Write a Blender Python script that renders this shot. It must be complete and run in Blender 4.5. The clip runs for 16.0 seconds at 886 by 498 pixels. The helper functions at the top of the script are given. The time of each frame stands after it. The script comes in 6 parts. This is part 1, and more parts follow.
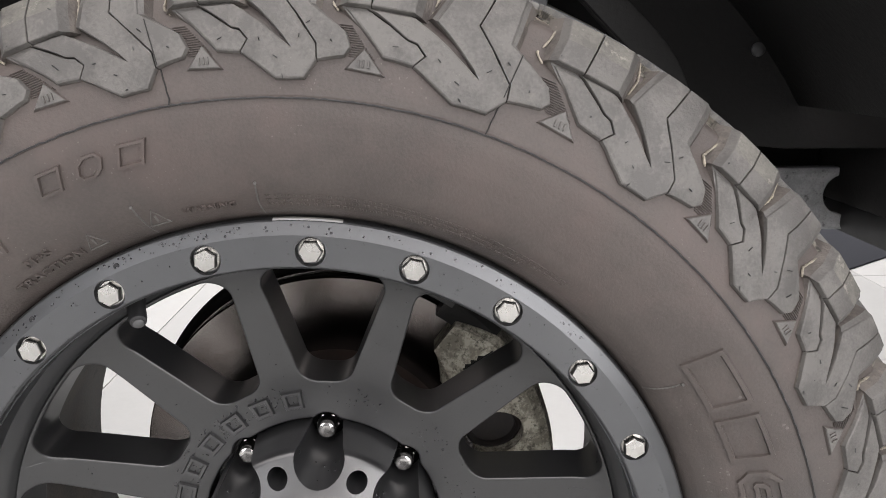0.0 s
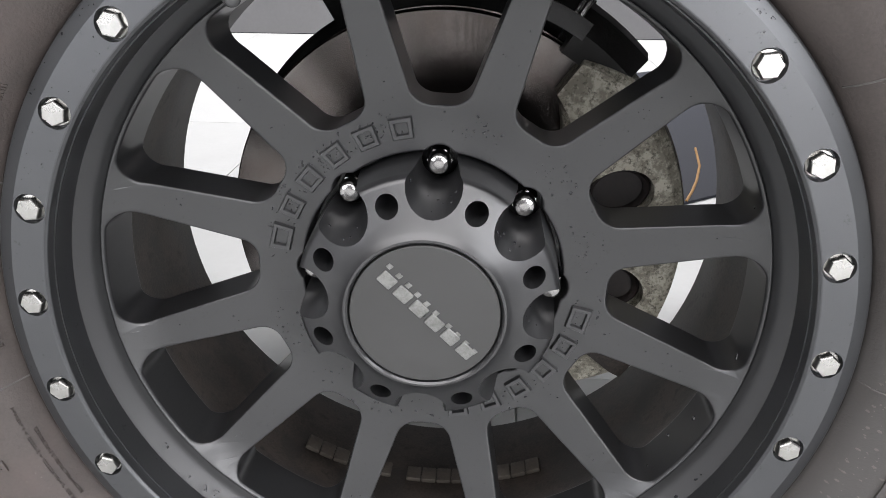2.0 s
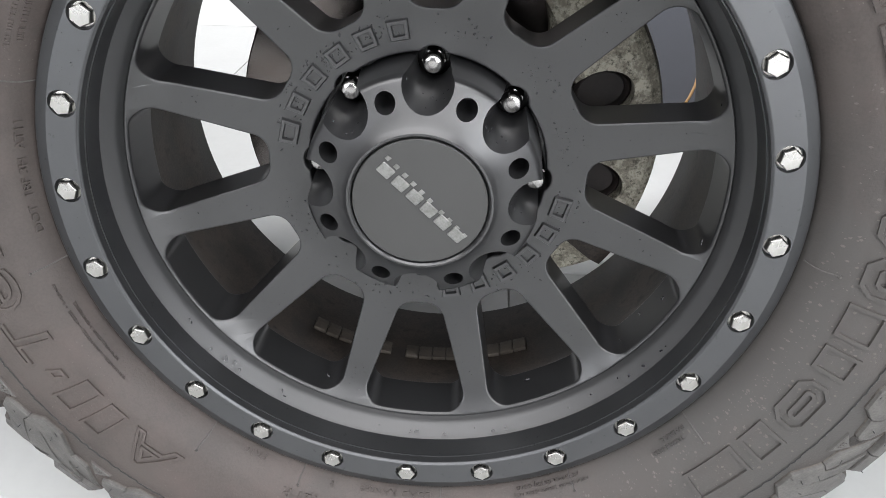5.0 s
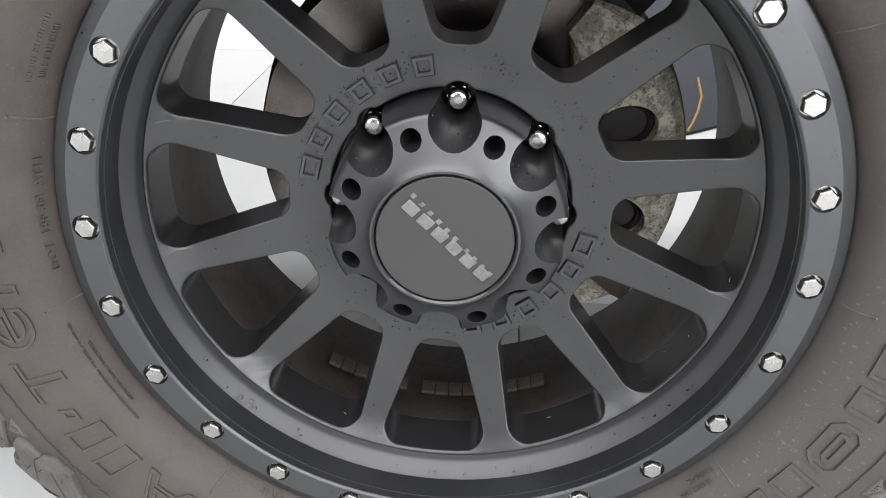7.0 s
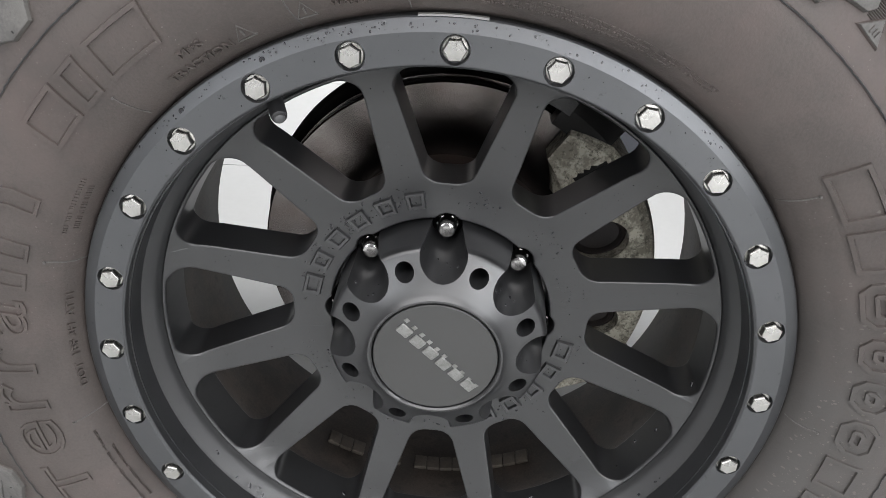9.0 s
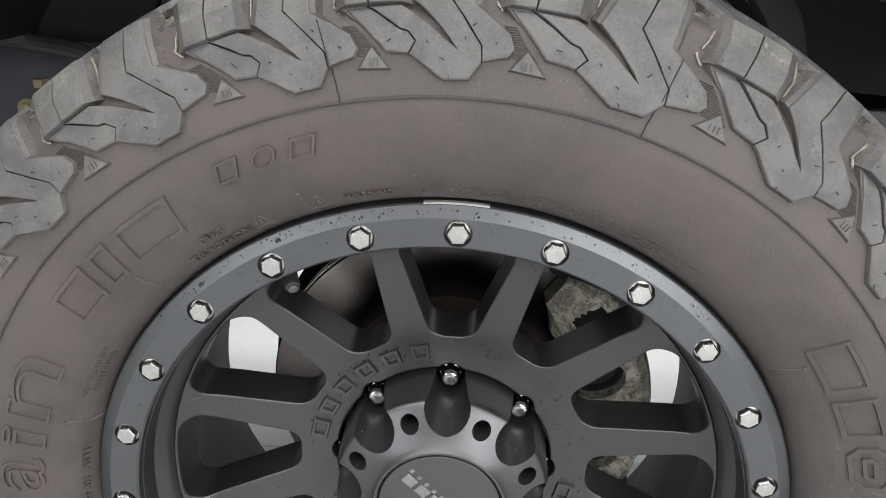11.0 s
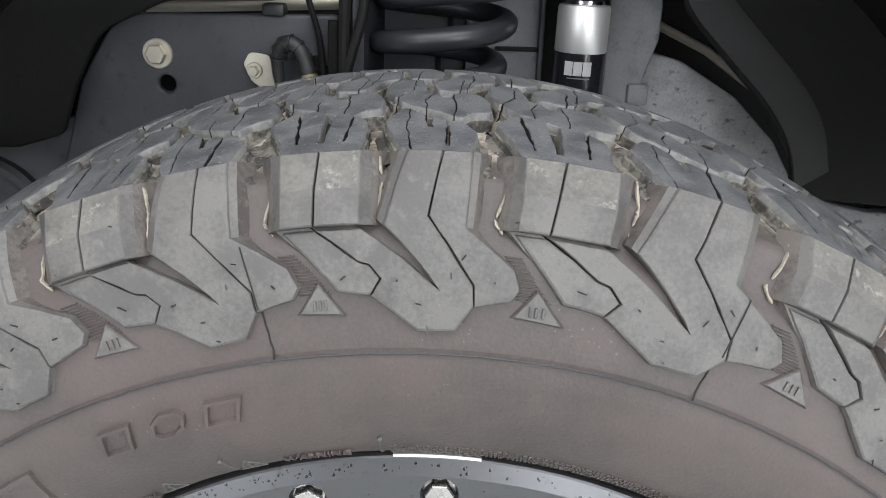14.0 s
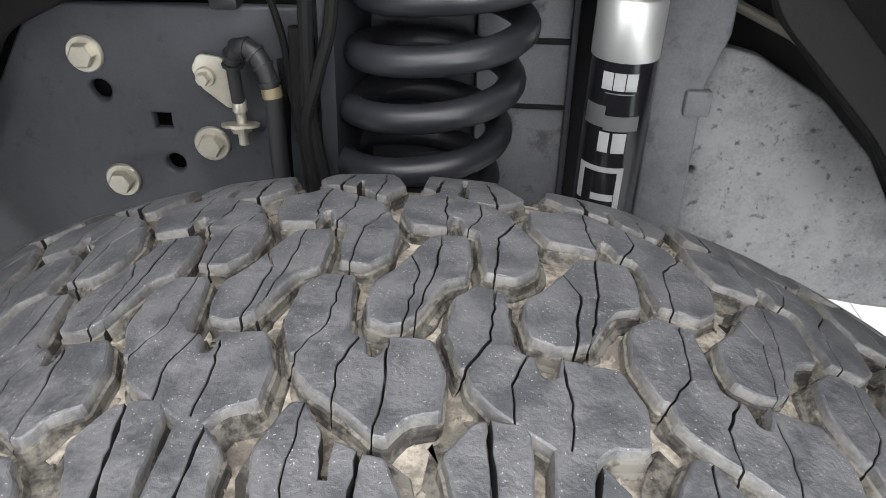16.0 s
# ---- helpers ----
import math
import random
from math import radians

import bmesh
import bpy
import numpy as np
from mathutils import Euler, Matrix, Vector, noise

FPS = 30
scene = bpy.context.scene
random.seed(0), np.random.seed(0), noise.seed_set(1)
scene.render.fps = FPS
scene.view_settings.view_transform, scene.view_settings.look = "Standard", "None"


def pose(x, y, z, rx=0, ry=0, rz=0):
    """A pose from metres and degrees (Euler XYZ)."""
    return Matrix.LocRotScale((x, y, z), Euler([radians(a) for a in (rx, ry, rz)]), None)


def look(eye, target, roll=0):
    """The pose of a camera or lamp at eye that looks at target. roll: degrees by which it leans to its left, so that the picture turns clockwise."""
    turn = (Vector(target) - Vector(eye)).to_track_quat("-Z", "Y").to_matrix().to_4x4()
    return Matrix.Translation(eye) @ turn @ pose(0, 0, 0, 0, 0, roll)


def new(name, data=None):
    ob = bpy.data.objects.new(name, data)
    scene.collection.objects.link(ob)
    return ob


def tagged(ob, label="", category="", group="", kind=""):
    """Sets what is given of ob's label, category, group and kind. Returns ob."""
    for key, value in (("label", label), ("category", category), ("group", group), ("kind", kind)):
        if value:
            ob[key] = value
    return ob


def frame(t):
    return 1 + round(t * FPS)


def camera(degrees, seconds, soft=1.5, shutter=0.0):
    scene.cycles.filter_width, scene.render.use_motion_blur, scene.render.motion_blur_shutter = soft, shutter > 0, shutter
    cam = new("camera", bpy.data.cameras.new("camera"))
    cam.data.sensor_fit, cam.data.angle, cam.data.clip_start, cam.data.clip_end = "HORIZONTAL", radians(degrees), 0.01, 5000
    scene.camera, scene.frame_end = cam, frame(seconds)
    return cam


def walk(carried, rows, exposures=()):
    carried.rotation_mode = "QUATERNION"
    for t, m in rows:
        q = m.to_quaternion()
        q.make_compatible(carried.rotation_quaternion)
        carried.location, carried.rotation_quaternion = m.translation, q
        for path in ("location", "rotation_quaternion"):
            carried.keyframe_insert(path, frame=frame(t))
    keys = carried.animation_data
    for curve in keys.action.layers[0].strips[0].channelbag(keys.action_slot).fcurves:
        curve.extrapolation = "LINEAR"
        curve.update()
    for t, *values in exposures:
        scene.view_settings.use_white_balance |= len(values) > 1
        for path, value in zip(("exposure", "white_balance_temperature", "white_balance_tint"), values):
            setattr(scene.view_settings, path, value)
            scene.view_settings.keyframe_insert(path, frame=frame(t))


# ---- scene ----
import collections

cam = camera(60.9, 16.0, soft=0.9)
PATH = [
    (0, (0.087, -0.456, 0.794), (0.117, 1.479, 0.29), 0.4),
    (0.5, (0.062, -0.437, 0.762), (0.007, 1.477, 0.183), 0.4),
    (1, (0.045, -0.42, 0.724), (-0.049, 1.466, 0.064), 0.5),
    (1.5, (0.043, -0.412, 0.691), (-0.07, 1.445, -0.043), 0.5),
    (2, (0.04, -0.416, 0.657), (-0.077, 1.42, -0.128), 0.5),
    (2.5, (0.043, -0.416, 0.625), (-0.072, 1.395, -0.216), 0.5),
    (3, (0.052, -0.419, 0.584), (-0.068, 1.356, -0.33), 0.3),
    (3.5, (0.057, -0.43, 0.579), (-0.072, 1.311, -0.397), 0.3),
    (4, (0.054, -0.435, 0.604), (-0.065, 1.297, -0.389), 0.5),
    (4.5, (0.053, -0.441, 0.633), (-0.063, 1.287, -0.366), 0.6),
    (5, (0.05, -0.471, 0.669), (-0.063, 1.257, -0.332), 0.6),
    (5.2, (0.042, -0.479, 0.678), (-0.068, 1.254, -0.315), 0.7),
    (7.3, (0.022, -0.455, 0.675), (-0.079, 1.299, -0.279), 0.9),
    (7.5, (0.017, -0.461, 0.68), (-0.076, 1.292, -0.278), 1.0),
    (8, (0.013, -0.464, 0.677), (-0.077, 1.291, -0.278), 1.0),
    (8.5, (0.018, -0.463, 0.707), (-0.071, 1.294, -0.245), 1.1),
    (9, (0.028, -0.467, 0.786), (-0.055, 1.291, -0.165), 1.1),
    (9.2, (0.025, -0.468, 0.796), (-0.06, 1.295, -0.145), 1.1),
    (11.3, (0.024, -0.461, 0.88), (-0.064, 1.378, 0.1), 0.8),
    (11.5, (0.025, -0.457, 0.893), (-0.055, 1.383, 0.115), 0.9),
    (12, (0.004, -0.455, 0.902), (-0.05, 1.397, 0.149), 1.0),
    (12.5, (-0.009, -0.436, 0.902), (-0.024, 1.421, 0.161), 1.2),
    (13, (-0.008, -0.415, 0.904), (-0.009, 1.443, 0.165), 1.3),
    (13.5, (-0.007, -0.374, 0.91), (0.001, 1.484, 0.169), 1.3),
    (14, (0.01, -0.301, 0.927), (0.009, 1.553, 0.176), 1.4),
    (14.5, (0.041, -0.211, 0.954), (0.019, 1.632, 0.178), 1.1),
    (15, (0.057, -0.169, 0.984), (0.015, 1.656, 0.168), 0.9),
    (15.5, (0.048, -0.129, 0.995), (-0.039, 1.639, 0.064), 0.7),
    (16, (0.041, -0.101, 1.002), (-0.065, 1.6, -0.045), 0.8),
]
walk(cam, [(t, look(eye, target, roll)) for t, eye, target, roll in PATH],
     [(0.0, 0.27, 6750, 15), (1.0, 0.27, 6600, 15), (2.0, 0.35, 6500, 14), (3.0, 0.72, 6450, 12), (5.0, 0.42, 6450, 12), (8.0, 0.37, 6500, 13), (9.0, 0.25, 6500, 12), (11.5, 0.38, 6450, 11), (12.3, 0.53, 6400, 11), (13.7, 0.58, 6350, 11), (14.5, 0.47, 6350, 11), (15.0, 0.75, 6400, 11), (16.0, 0.92, 6450, 12)])

# ---- light and room ----
ZC = 0.42          # height of the wheel's axle
B0 = 2.5           # turn of the wheel, degrees clockwise from upright


def area_lamp(name, at, aim, sx, sy, watts, colour):
    data = bpy.data.lights.new(name, "AREA")
    data.shape, data.size, data.size_y, data.energy, data.color = "RECTANGLE", sx, sy, watts, colour
    ob = new(name, data)
    ob.matrix_world = look(at, aim)
    return ob


world = bpy.data.worlds.new("world")
scene.world = world
world.use_nodes = True
world.node_tree.nodes["Background"].inputs[0].default_value = (0.8, 0.9, 1.0, 1)
world.node_tree.nodes["Background"].inputs[1].default_value = 0.02
area_lamp("ceiling_lamp", (0.15, -2.0, 3.95), (0.15, -1.7, 0.0), 4.5, 2.8, 150, (1.0, 1.0, 1.0))
# added unseen light, brightens the lower right of the wheel's lip
area_lamp("high_left_fill", (-3.3, -2.2, 3.95), (-2.6, -1.6, 0.0), 2.2, 2.8, 70, (1.0, 1.0, 1.0))
# added unseen light, set high in front to favour the tyre over the floor
area_lamp("front_high_fill", (0.2, -4.6, 3.0), (0.0, 0.0, 0.5), 4.5, 1.5, 90, (0.99, 1.0, 1.0))
area_lamp("front_window_lamp", (-2.2, -4.6, 1.30), (-0.3, 0.0, 0.60), 3.6, 2.2, 105, (0.93, 0.97, 1.0))
# added unseen light for the bright right side of the bolt ring
area_lamp("front_right_fill", (1.65, -4.6, 1.02), (0.4, 0.0, 0.5), 1.35, 2.0, 75, (0.97, 0.99, 1.0))
area_lamp("bay_window_lamp", (2.30, -1.7, 1.20), (0.3, -0.9, 0.15), 3.0, 2.0, 85, (0.95, 0.98, 1.0))
area_lamp("far_lamp", (-0.35, 3.95, 3.9), (-0.35, 3.3, 0.0), 5.4, 1.3, 305, (1.0, 1.0, 1.0))


# ---- materials ----
def material(name, base, second=None, rough=0.5, metal=0.0, grain=400.0, blotch=12.0, bump=0.15, specks=None, speck_scale=900.0,
             speck_size=0.22, rough_var=0.12, contrast=0.5, coat=0.0, spec=0.5, lumps=0.0, gate_scale=0.0, gate_at=0.58, patches=None, patch_scale=60.0, patch_at=0.6, patch_soft=0.06):
    """Two scales of variation between two colours, optional specks, fine relief."""
    m = bpy.data.materials.new(name)
    m.use_nodes = True
    nt = m.node_tree
    bsdf = nt.nodes["Principled BSDF"]
    second = second or tuple(c * 0.75 for c in base)

    def node(kind, **kw):
        n = nt.nodes.new(kind)
        for k, v in kw.items():
            n.inputs[k].default_value = v
        return n
    co = nt.nodes.new("ShaderNodeTexCoord")
    big = node("ShaderNodeTexNoise", Scale=blotch, Detail=5.0, Roughness=0.6)
    fine = node("ShaderNodeTexNoise", Scale=grain, Detail=3.0, Roughness=0.6)
    nt.links.new(co.outputs["Object"], big.inputs["Vector"])
    nt.links.new(co.outputs["Object"], fine.inputs["Vector"])
    add = nt.nodes.new("ShaderNodeMath")
    add.operation = "MULTIPLY_ADD"
    nt.links.new(fine.outputs["Fac"], add.inputs[0])
    add.inputs[1].default_value = 0.45
    nt.links.new(big.outputs["Fac"], add.inputs[2])
    ramp = nt.nodes.new("ShaderNodeMapRange")
    ramp.inputs["From Min"].default_value = 0.72 - 0.25 / max(contrast, 0.05) * 0.5
    ramp.inputs["From Max"].default_value = 0.72 + 0.25 / max(contrast, 0.05) * 0.5
    nt.links.new(add.outputs[0], ramp.inputs["Value"])
    mix = nt.nodes.new("ShaderNodeMix")
    mix.data_type = "RGBA"
    mix.inputs[6].default_value, mix.inputs[7].default_value = (*base, 1), (*second, 1)
    nt.links.new(ramp.outputs[0], mix.inputs[0])
    colour = mix.outputs[2]
    if specks:
        vor = node("ShaderNodeTexVoronoi", Scale=speck_scale)
        warp = node("ShaderNodeTexNoise", Scale=speck_scale * 2.2, Detail=1.0)
        nt.links.new(co.outputs["Object"], warp.inputs["Vector"])
        shift = nt.nodes.new("ShaderNodeVectorMath")
        shift.operation = "MULTIPLY_ADD"
        nt.links.new(warp.outputs["Color"], shift.inputs[0])
        shift.inputs[1].default_value = (0.55 / speck_scale,) * 3
        nt.links.new(co.outputs["Object"], shift.inputs[2])
        nt.links.new(shift.outputs[0], vor.inputs["Vector"])
        gate = node("ShaderNodeTexNoise", Scale=gate_scale or speck_scale * 0.22, Detail=2.0)
        nt.links.new(co.outputs["Object"], gate.inputs["Vector"])
        less = nt.nodes.new("ShaderNodeMath")
        less.operation = "LESS_THAN"
        nt.links.new(vor.outputs["Distance"], less.inputs[0])
        less.inputs[1].default_value = speck_size
        gt = nt.nodes.new("ShaderNodeMath")
        gt.operation = "GREATER_THAN"
        nt.links.new(gate.outputs["Fac"], gt.inputs[0])
        gt.inputs[1].default_value = gate_at
        both = nt.nodes.new("ShaderNodeMath")
        both.operation = "MULTIPLY"
        nt.links.new(less.outputs[0], both.inputs[0])
        nt.links.new(gt.outputs[0], both.inputs[1])
        mix2 = nt.nodes.new("ShaderNodeMix")
        mix2.data_type = "RGBA"
        nt.links.new(both.outputs[0], mix2.inputs[0])
        nt.links.new(colour, mix2.inputs[6])
        mix2.inputs[7].default_value = (*specks, 1)
        colour = mix2.outputs[2]
    if patches:
        spots = node("ShaderNodeTexNoise", Scale=patch_scale, Detail=5.0, Roughness=0.68)
        nt.links.new(co.outputs["Object"], spots.inputs["Vector"])
        edge = nt.nodes.new("ShaderNodeMapRange")
        edge.inputs["From Min"].default_value, edge.inputs["From Max"].default_value = patch_at, patch_at + patch_soft
        edge.inputs["To Max"].default_value = 0.85
        nt.links.new(spots.outputs["Fac"], edge.inputs["Value"])
        mix3 = nt.nodes.new("ShaderNodeMix")
        mix3.data_type = "RGBA"
        nt.links.new(edge.outputs[0], mix3.inputs[0])
        nt.links.new(colour, mix3.inputs[6])
        mix3.inputs[7].default_value = (*patches, 1)
        colour = mix3.outputs[2]
    nt.links.new(colour, bsdf.inputs["Base Color"])
    rr = nt.nodes.new("ShaderNodeMapRange")
    rr.inputs["To Min"].default_value, rr.inputs["To Max"].default_value = max(rough - rough_var, 0.02), min(rough + rough_var, 1)
    nt.links.new(big.outputs["Fac"], rr.inputs["Value"])
    nt.links.new(rr.outputs[0], bsdf.inputs["Roughness"])
    bsdf.inputs["Metallic"].default_value = metal
    bsdf.inputs["Coat Weight"].default_value = coat
    bsdf.inputs["Specular IOR Level"].default_value = spec
    if bump:
        b = nt.nodes.new("ShaderNodeBump")
        b.inputs["Strength"].default_value = bump
        b.inputs["Distance"].default_value = 0.0006
        nt.links.new(fine.outputs["Fac"], b.inputs["Height"])
        if lumps:
            mid = node("ShaderNodeTexNoise", Scale=grain * 0.28, Detail=2.0)
            nt.links.new(co.outputs["Object"], mid.inputs["Vector"])
            b2 = nt.nodes.new("ShaderNodeBump")
            b2.inputs["Strength"].default_value = lumps
            b2.inputs["Distance"].default_value = 0.0012
            nt.links.new(mid.outputs["Fac"], b2.inputs["Height"])
            nt.links.new(b.outputs[0], b2.inputs["Normal"])
            b = b2
        nt.links.new(b.outputs[0], bsdf.inputs["Normal"])
    return m


M_SIDE = material("sidewall_rubber", (0.0462, 0.0383, 0.0347), (0.0635, 0.0526, 0.0476), rough=0.60, grain=520, blotch=14, bump=0.5, lumps=0.16, contrast=1.05, patches=(0.076, 0.0575, 0.0520), patch_scale=8.0, patch_at=0.49, patch_soft=0.22, specks=(0.105, 0.095, 0.085), speck_scale=300, speck_size=0.13, gate_scale=16, gate_at=0.6)
M_SIDE_WORN = material("shoulder_rubber", (0.062, 0.0588, 0.0556), (0.095, 0.0902, 0.0848), rough=0.6, grain=500, blotch=40, bump=0.5, lumps=0.28, contrast=1.2, specks=(0.125, 0.118, 0.108), speck_scale=420, speck_size=0.11, gate_scale=40, gate_at=0.56, patches=(0.120, 0.112, 0.103), patch_scale=85, patch_at=0.60, patch_soft=0.14)
M_TOP = material("tread_rubber", (0.062, 0.064, 0.069), (0.118, 0.119, 0.123), spec=0.8, rough=0.48, grain=620, blotch=70, bump=0.7, lumps=0.6, contrast=1.1, specks=(0.36, 0.35, 0.33), speck_scale=600, speck_size=0.14, gate_scale=60, gate_at=0.46, patches=(0.185, 0.18, 0.165), patch_scale=140, patch_at=0.60, patch_soft=0.16)
M_EDGE = material("worn_dusty_edge", (0.085, 0.085, 0.086), (0.175, 0.170, 0.158), rough=0.75, grain=600, blotch=80, bump=0.6, lumps=0.4, contrast=0.9)
# near-black puts the slits' shade into the colour; the mould seams share it
M_SHADE_SEAM = material("sipe_shade_seam_rubber", (0.012, 0.012, 0.012), (0.018, 0.017, 0.016), rough=0.9, grain=600, blotch=60, bump=0.3)
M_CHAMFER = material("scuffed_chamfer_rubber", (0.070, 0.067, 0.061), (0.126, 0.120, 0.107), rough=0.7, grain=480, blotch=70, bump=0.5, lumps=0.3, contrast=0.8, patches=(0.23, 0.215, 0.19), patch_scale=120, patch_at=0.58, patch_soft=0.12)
M_FLANK = material("dusty_tread_flank", (0.036, 0.033, 0.029), (0.150, 0.140, 0.119), rough=0.88, grain=420, blotch=75, bump=1.0, lumps=1.0, contrast=1.6, patches=(0.27, 0.243, 0.20), patch_scale=115, patch_at=0.57, patch_soft=0.12)
# dusty brown, darkened further to hold the shade deep in the shoulder grooves
M_GULLY_SHADE = material("dusty_brown_shaded_groove_wall", (0.054, 0.046, 0.042), (0.095, 0.084, 0.075), rough=0.8, grain=420, blotch=50, bump=0.9, lumps=0.8, contrast=1.2, patches=(0.15, 0.132, 0.108), patch_scale=70, patch_at=0.58, patch_soft=0.14)
M_GROOVE = material("dirt_in_grooves", (0.16, 0.14, 0.115), (0.44, 0.395, 0.325), rough=0.9, grain=420, blotch=55, bump=1.0, lumps=1.0, contrast=1.1, patches=(0.055, 0.044, 0.036), patch_scale=62, patch_at=0.53, patch_soft=0.12)


def dirt_fade(m, rubber, y0, y1):
    """Lets the packed dirt thin out to bare rubber at the tyre's outer edge."""
    nt = m.node_tree
    bsdf = nt.nodes["Principled BSDF"]
    old = bsdf.inputs["Base Color"].links[0].from_socket
    co, sep, ramp, noise, add, mix = [nt.nodes.new(k) for k in ("ShaderNodeTexCoord", "ShaderNodeSeparateXYZ", "ShaderNodeMapRange", "ShaderNodeTexNoise", "ShaderNodeMath", "ShaderNodeMix")]
    nt.links.new(co.outputs["Object"], sep.inputs[0])
    noise.inputs["Scale"].default_value, noise.inputs["Detail"].default_value = 90.0, 3.0
    nt.links.new(co.outputs["Object"], noise.inputs["Vector"])
    add.operation = "MULTIPLY_ADD"
    add.inputs[1].default_value = 0.022
    nt.links.new(noise.outputs["Fac"], add.inputs[0])
    nt.links.new(sep.outputs["Y"], add.inputs[2])
    ramp.inputs["From Min"].default_value, ramp.inputs["From Max"].default_value = y0 + 0.011, y1 + 0.011
    nt.links.new(add.outputs[0], ramp.inputs["Value"])
    mix.data_type = "RGBA"
    mix.inputs[6].default_value = (*rubber, 1)
    nt.links.new(ramp.outputs[0], mix.inputs[0])
    nt.links.new(old, mix.inputs[7])
    nt.links.new(mix.outputs[2], bsdf.inputs["Base Color"])


dirt_fade(M_GROOVE, (0.058, 0.0483, 0.0438), 0.004, 0.030)


def turned_rings(m, scale, strength):
    """Fine concentric machining marks round the axle."""
    nt = m.node_tree
    bsdf = nt.nodes["Principled BSDF"]
    co, shift, wave, bump = [nt.nodes.new(k) for k in ("ShaderNodeTexCoord", "ShaderNodeMapping", "ShaderNodeTexWave", "ShaderNodeBump")]
    shift.inputs["Location"].default_value = (0, 0, -ZC)
    nt.links.new(co.outputs["Object"], shift.inputs["Vector"])
    wave.wave_type, wave.rings_direction = "RINGS", "Y"
    wave.inputs["Scale"].default_value, wave.inputs["Distortion"].default_value, wave.inputs["Detail"].default_value = scale, 2.5, 3.0
    nt.links.new(shift.outputs[0], wave.inputs["Vector"])
    bump.inputs["Strength"].default_value, bump.inputs["Distance"].default_value = strength, 0.0004
    nt.links.new(wave.outputs["Fac"], bump.inputs["Height"])
    nt.links.new(bump.outputs[0], bsdf.inputs["Normal"])


def dust_patch(m, colour, centre, near, far):
    """A dull grey dusty stain with a ragged edge round one place."""
    nt = m.node_tree
    bsdf = nt.nodes["Principled BSDF"]
    old = bsdf.inputs["Base Color"].links[0].from_socket
    co, dist, cloud, add, ramp, mix = [nt.nodes.new(k) for k in ("ShaderNodeTexCoord", "ShaderNodeVectorMath", "ShaderNodeTexNoise", "ShaderNodeMath", "ShaderNodeMapRange", "ShaderNodeMix")]
    dist.operation = "DISTANCE"
    nt.links.new(co.outputs["Object"], dist.inputs[0])
    dist.inputs[1].default_value = centre
    cloud.inputs["Scale"].default_value, cloud.inputs["Detail"].default_value = 22.0, 5.0
    nt.links.new(co.outputs["Object"], cloud.inputs["Vector"])
    add.operation = "MULTIPLY_ADD"
    add.inputs[1].default_value = 0.22
    nt.links.new(cloud.outputs["Fac"], add.inputs[0])
    nt.links.new(dist.outputs["Value"], add.inputs[2])
    ramp.inputs["From Min"].default_value, ramp.inputs["From Max"].default_value = near + 0.11, far + 0.11
    ramp.inputs["To Min"].default_value, ramp.inputs["To Max"].default_value = 0.8, 0.0
    nt.links.new(add.outputs[0], ramp.inputs["Value"])
    mix.data_type = "RGBA"
    nt.links.new(ramp.outputs[0], mix.inputs[0])
    nt.links.new(old, mix.inputs[6])
    mix.inputs[7].default_value = (*colour, 1)
    nt.links.new(mix.outputs[2], bsdf.inputs["Base Color"])


dust_patch(M_SIDE, (0.052, 0.0505, 0.0480), (0.26, -0.02, 0.31), 0.08, 0.26)
M_DUST = material("pale_dust", (0.088, 0.080, 0.073), (0.115, 0.105, 0.095), rough=0.85, grain=800, blotch=60, bump=0.2)
M_FLASH = material("dried_mud", (0.15, 0.133, 0.108), (0.30, 0.27, 0.22), rough=0.9, grain=800, blotch=120, bump=0.8, contrast=0.9)
M_BLACK = material("satin_black_paint", (0.015, 0.0152, 0.0161), (0.018, 0.0181, 0.0189), spec=1.0, rough=0.34, grain=1500, blotch=14, bump=0.0, rough_var=0.02)
# same satin black, rougher, its base raised to hold the lip's brighter light
M_LIP_LIT = material("satin_black_lit_lip_paint", (0.017, 0.0172, 0.0180), (0.021, 0.0212, 0.0220), spec=1.0, rough=0.45, grain=1500, blotch=14, bump=0.0, rough_var=0.02)
M_SPOKE = material("spotted_satin_black_paint", (0.0125, 0.0127, 0.0136), (0.0155, 0.0157, 0.0165), spec=0.9, rough=0.34, grain=1500, blotch=14, bump=0.0, rough_var=0.02, patches=(0.006, 0.006, 0.006), patch_scale=300, patch_at=0.615, patch_soft=0.03)
M_RING = material("satin_grey_ring_paint", (0.092, 0.094, 0.098), (0.106, 0.108, 0.112), spec=0.5, metal=0.8, rough=0.36, grain=1500, blotch=14, bump=0.0, rough_var=0.02, patches=(0.060, 0.061, 0.064), patch_scale=170, patch_at=0.635, patch_soft=0.07)
M_BLACK_GLOSS = material("gloss_black_body", (0.010, 0.010, 0.012), (0.012, 0.012, 0.014), rough=0.16, grain=900, blotch=20, bump=0.02, rough_var=0.04)
M_BARREL = material("dusty_black_barrel", (0.021, 0.0176, 0.0153), (0.052, 0.041, 0.034), rough=0.6, grain=500, blotch=30, bump=0.3, contrast=1.3, patches=(0.016, 0.013, 0.012), patch_scale=60, patch_at=0.56, patch_soft=0.10)
M_CHROME = material("polished_chrome", (0.47, 0.46, 0.45), (0.38, 0.37, 0.365), rough=0.20, metal=1.0, grain=300, blotch=60, bump=0.0, rough_var=0.06)
M_BOLT = material("stainless_steel", (0.52, 0.51, 0.49), (0.42, 0.41, 0.39), rough=0.28, metal=1.0, grain=900, blotch=60, bump=0.05, rough_var=0.06)
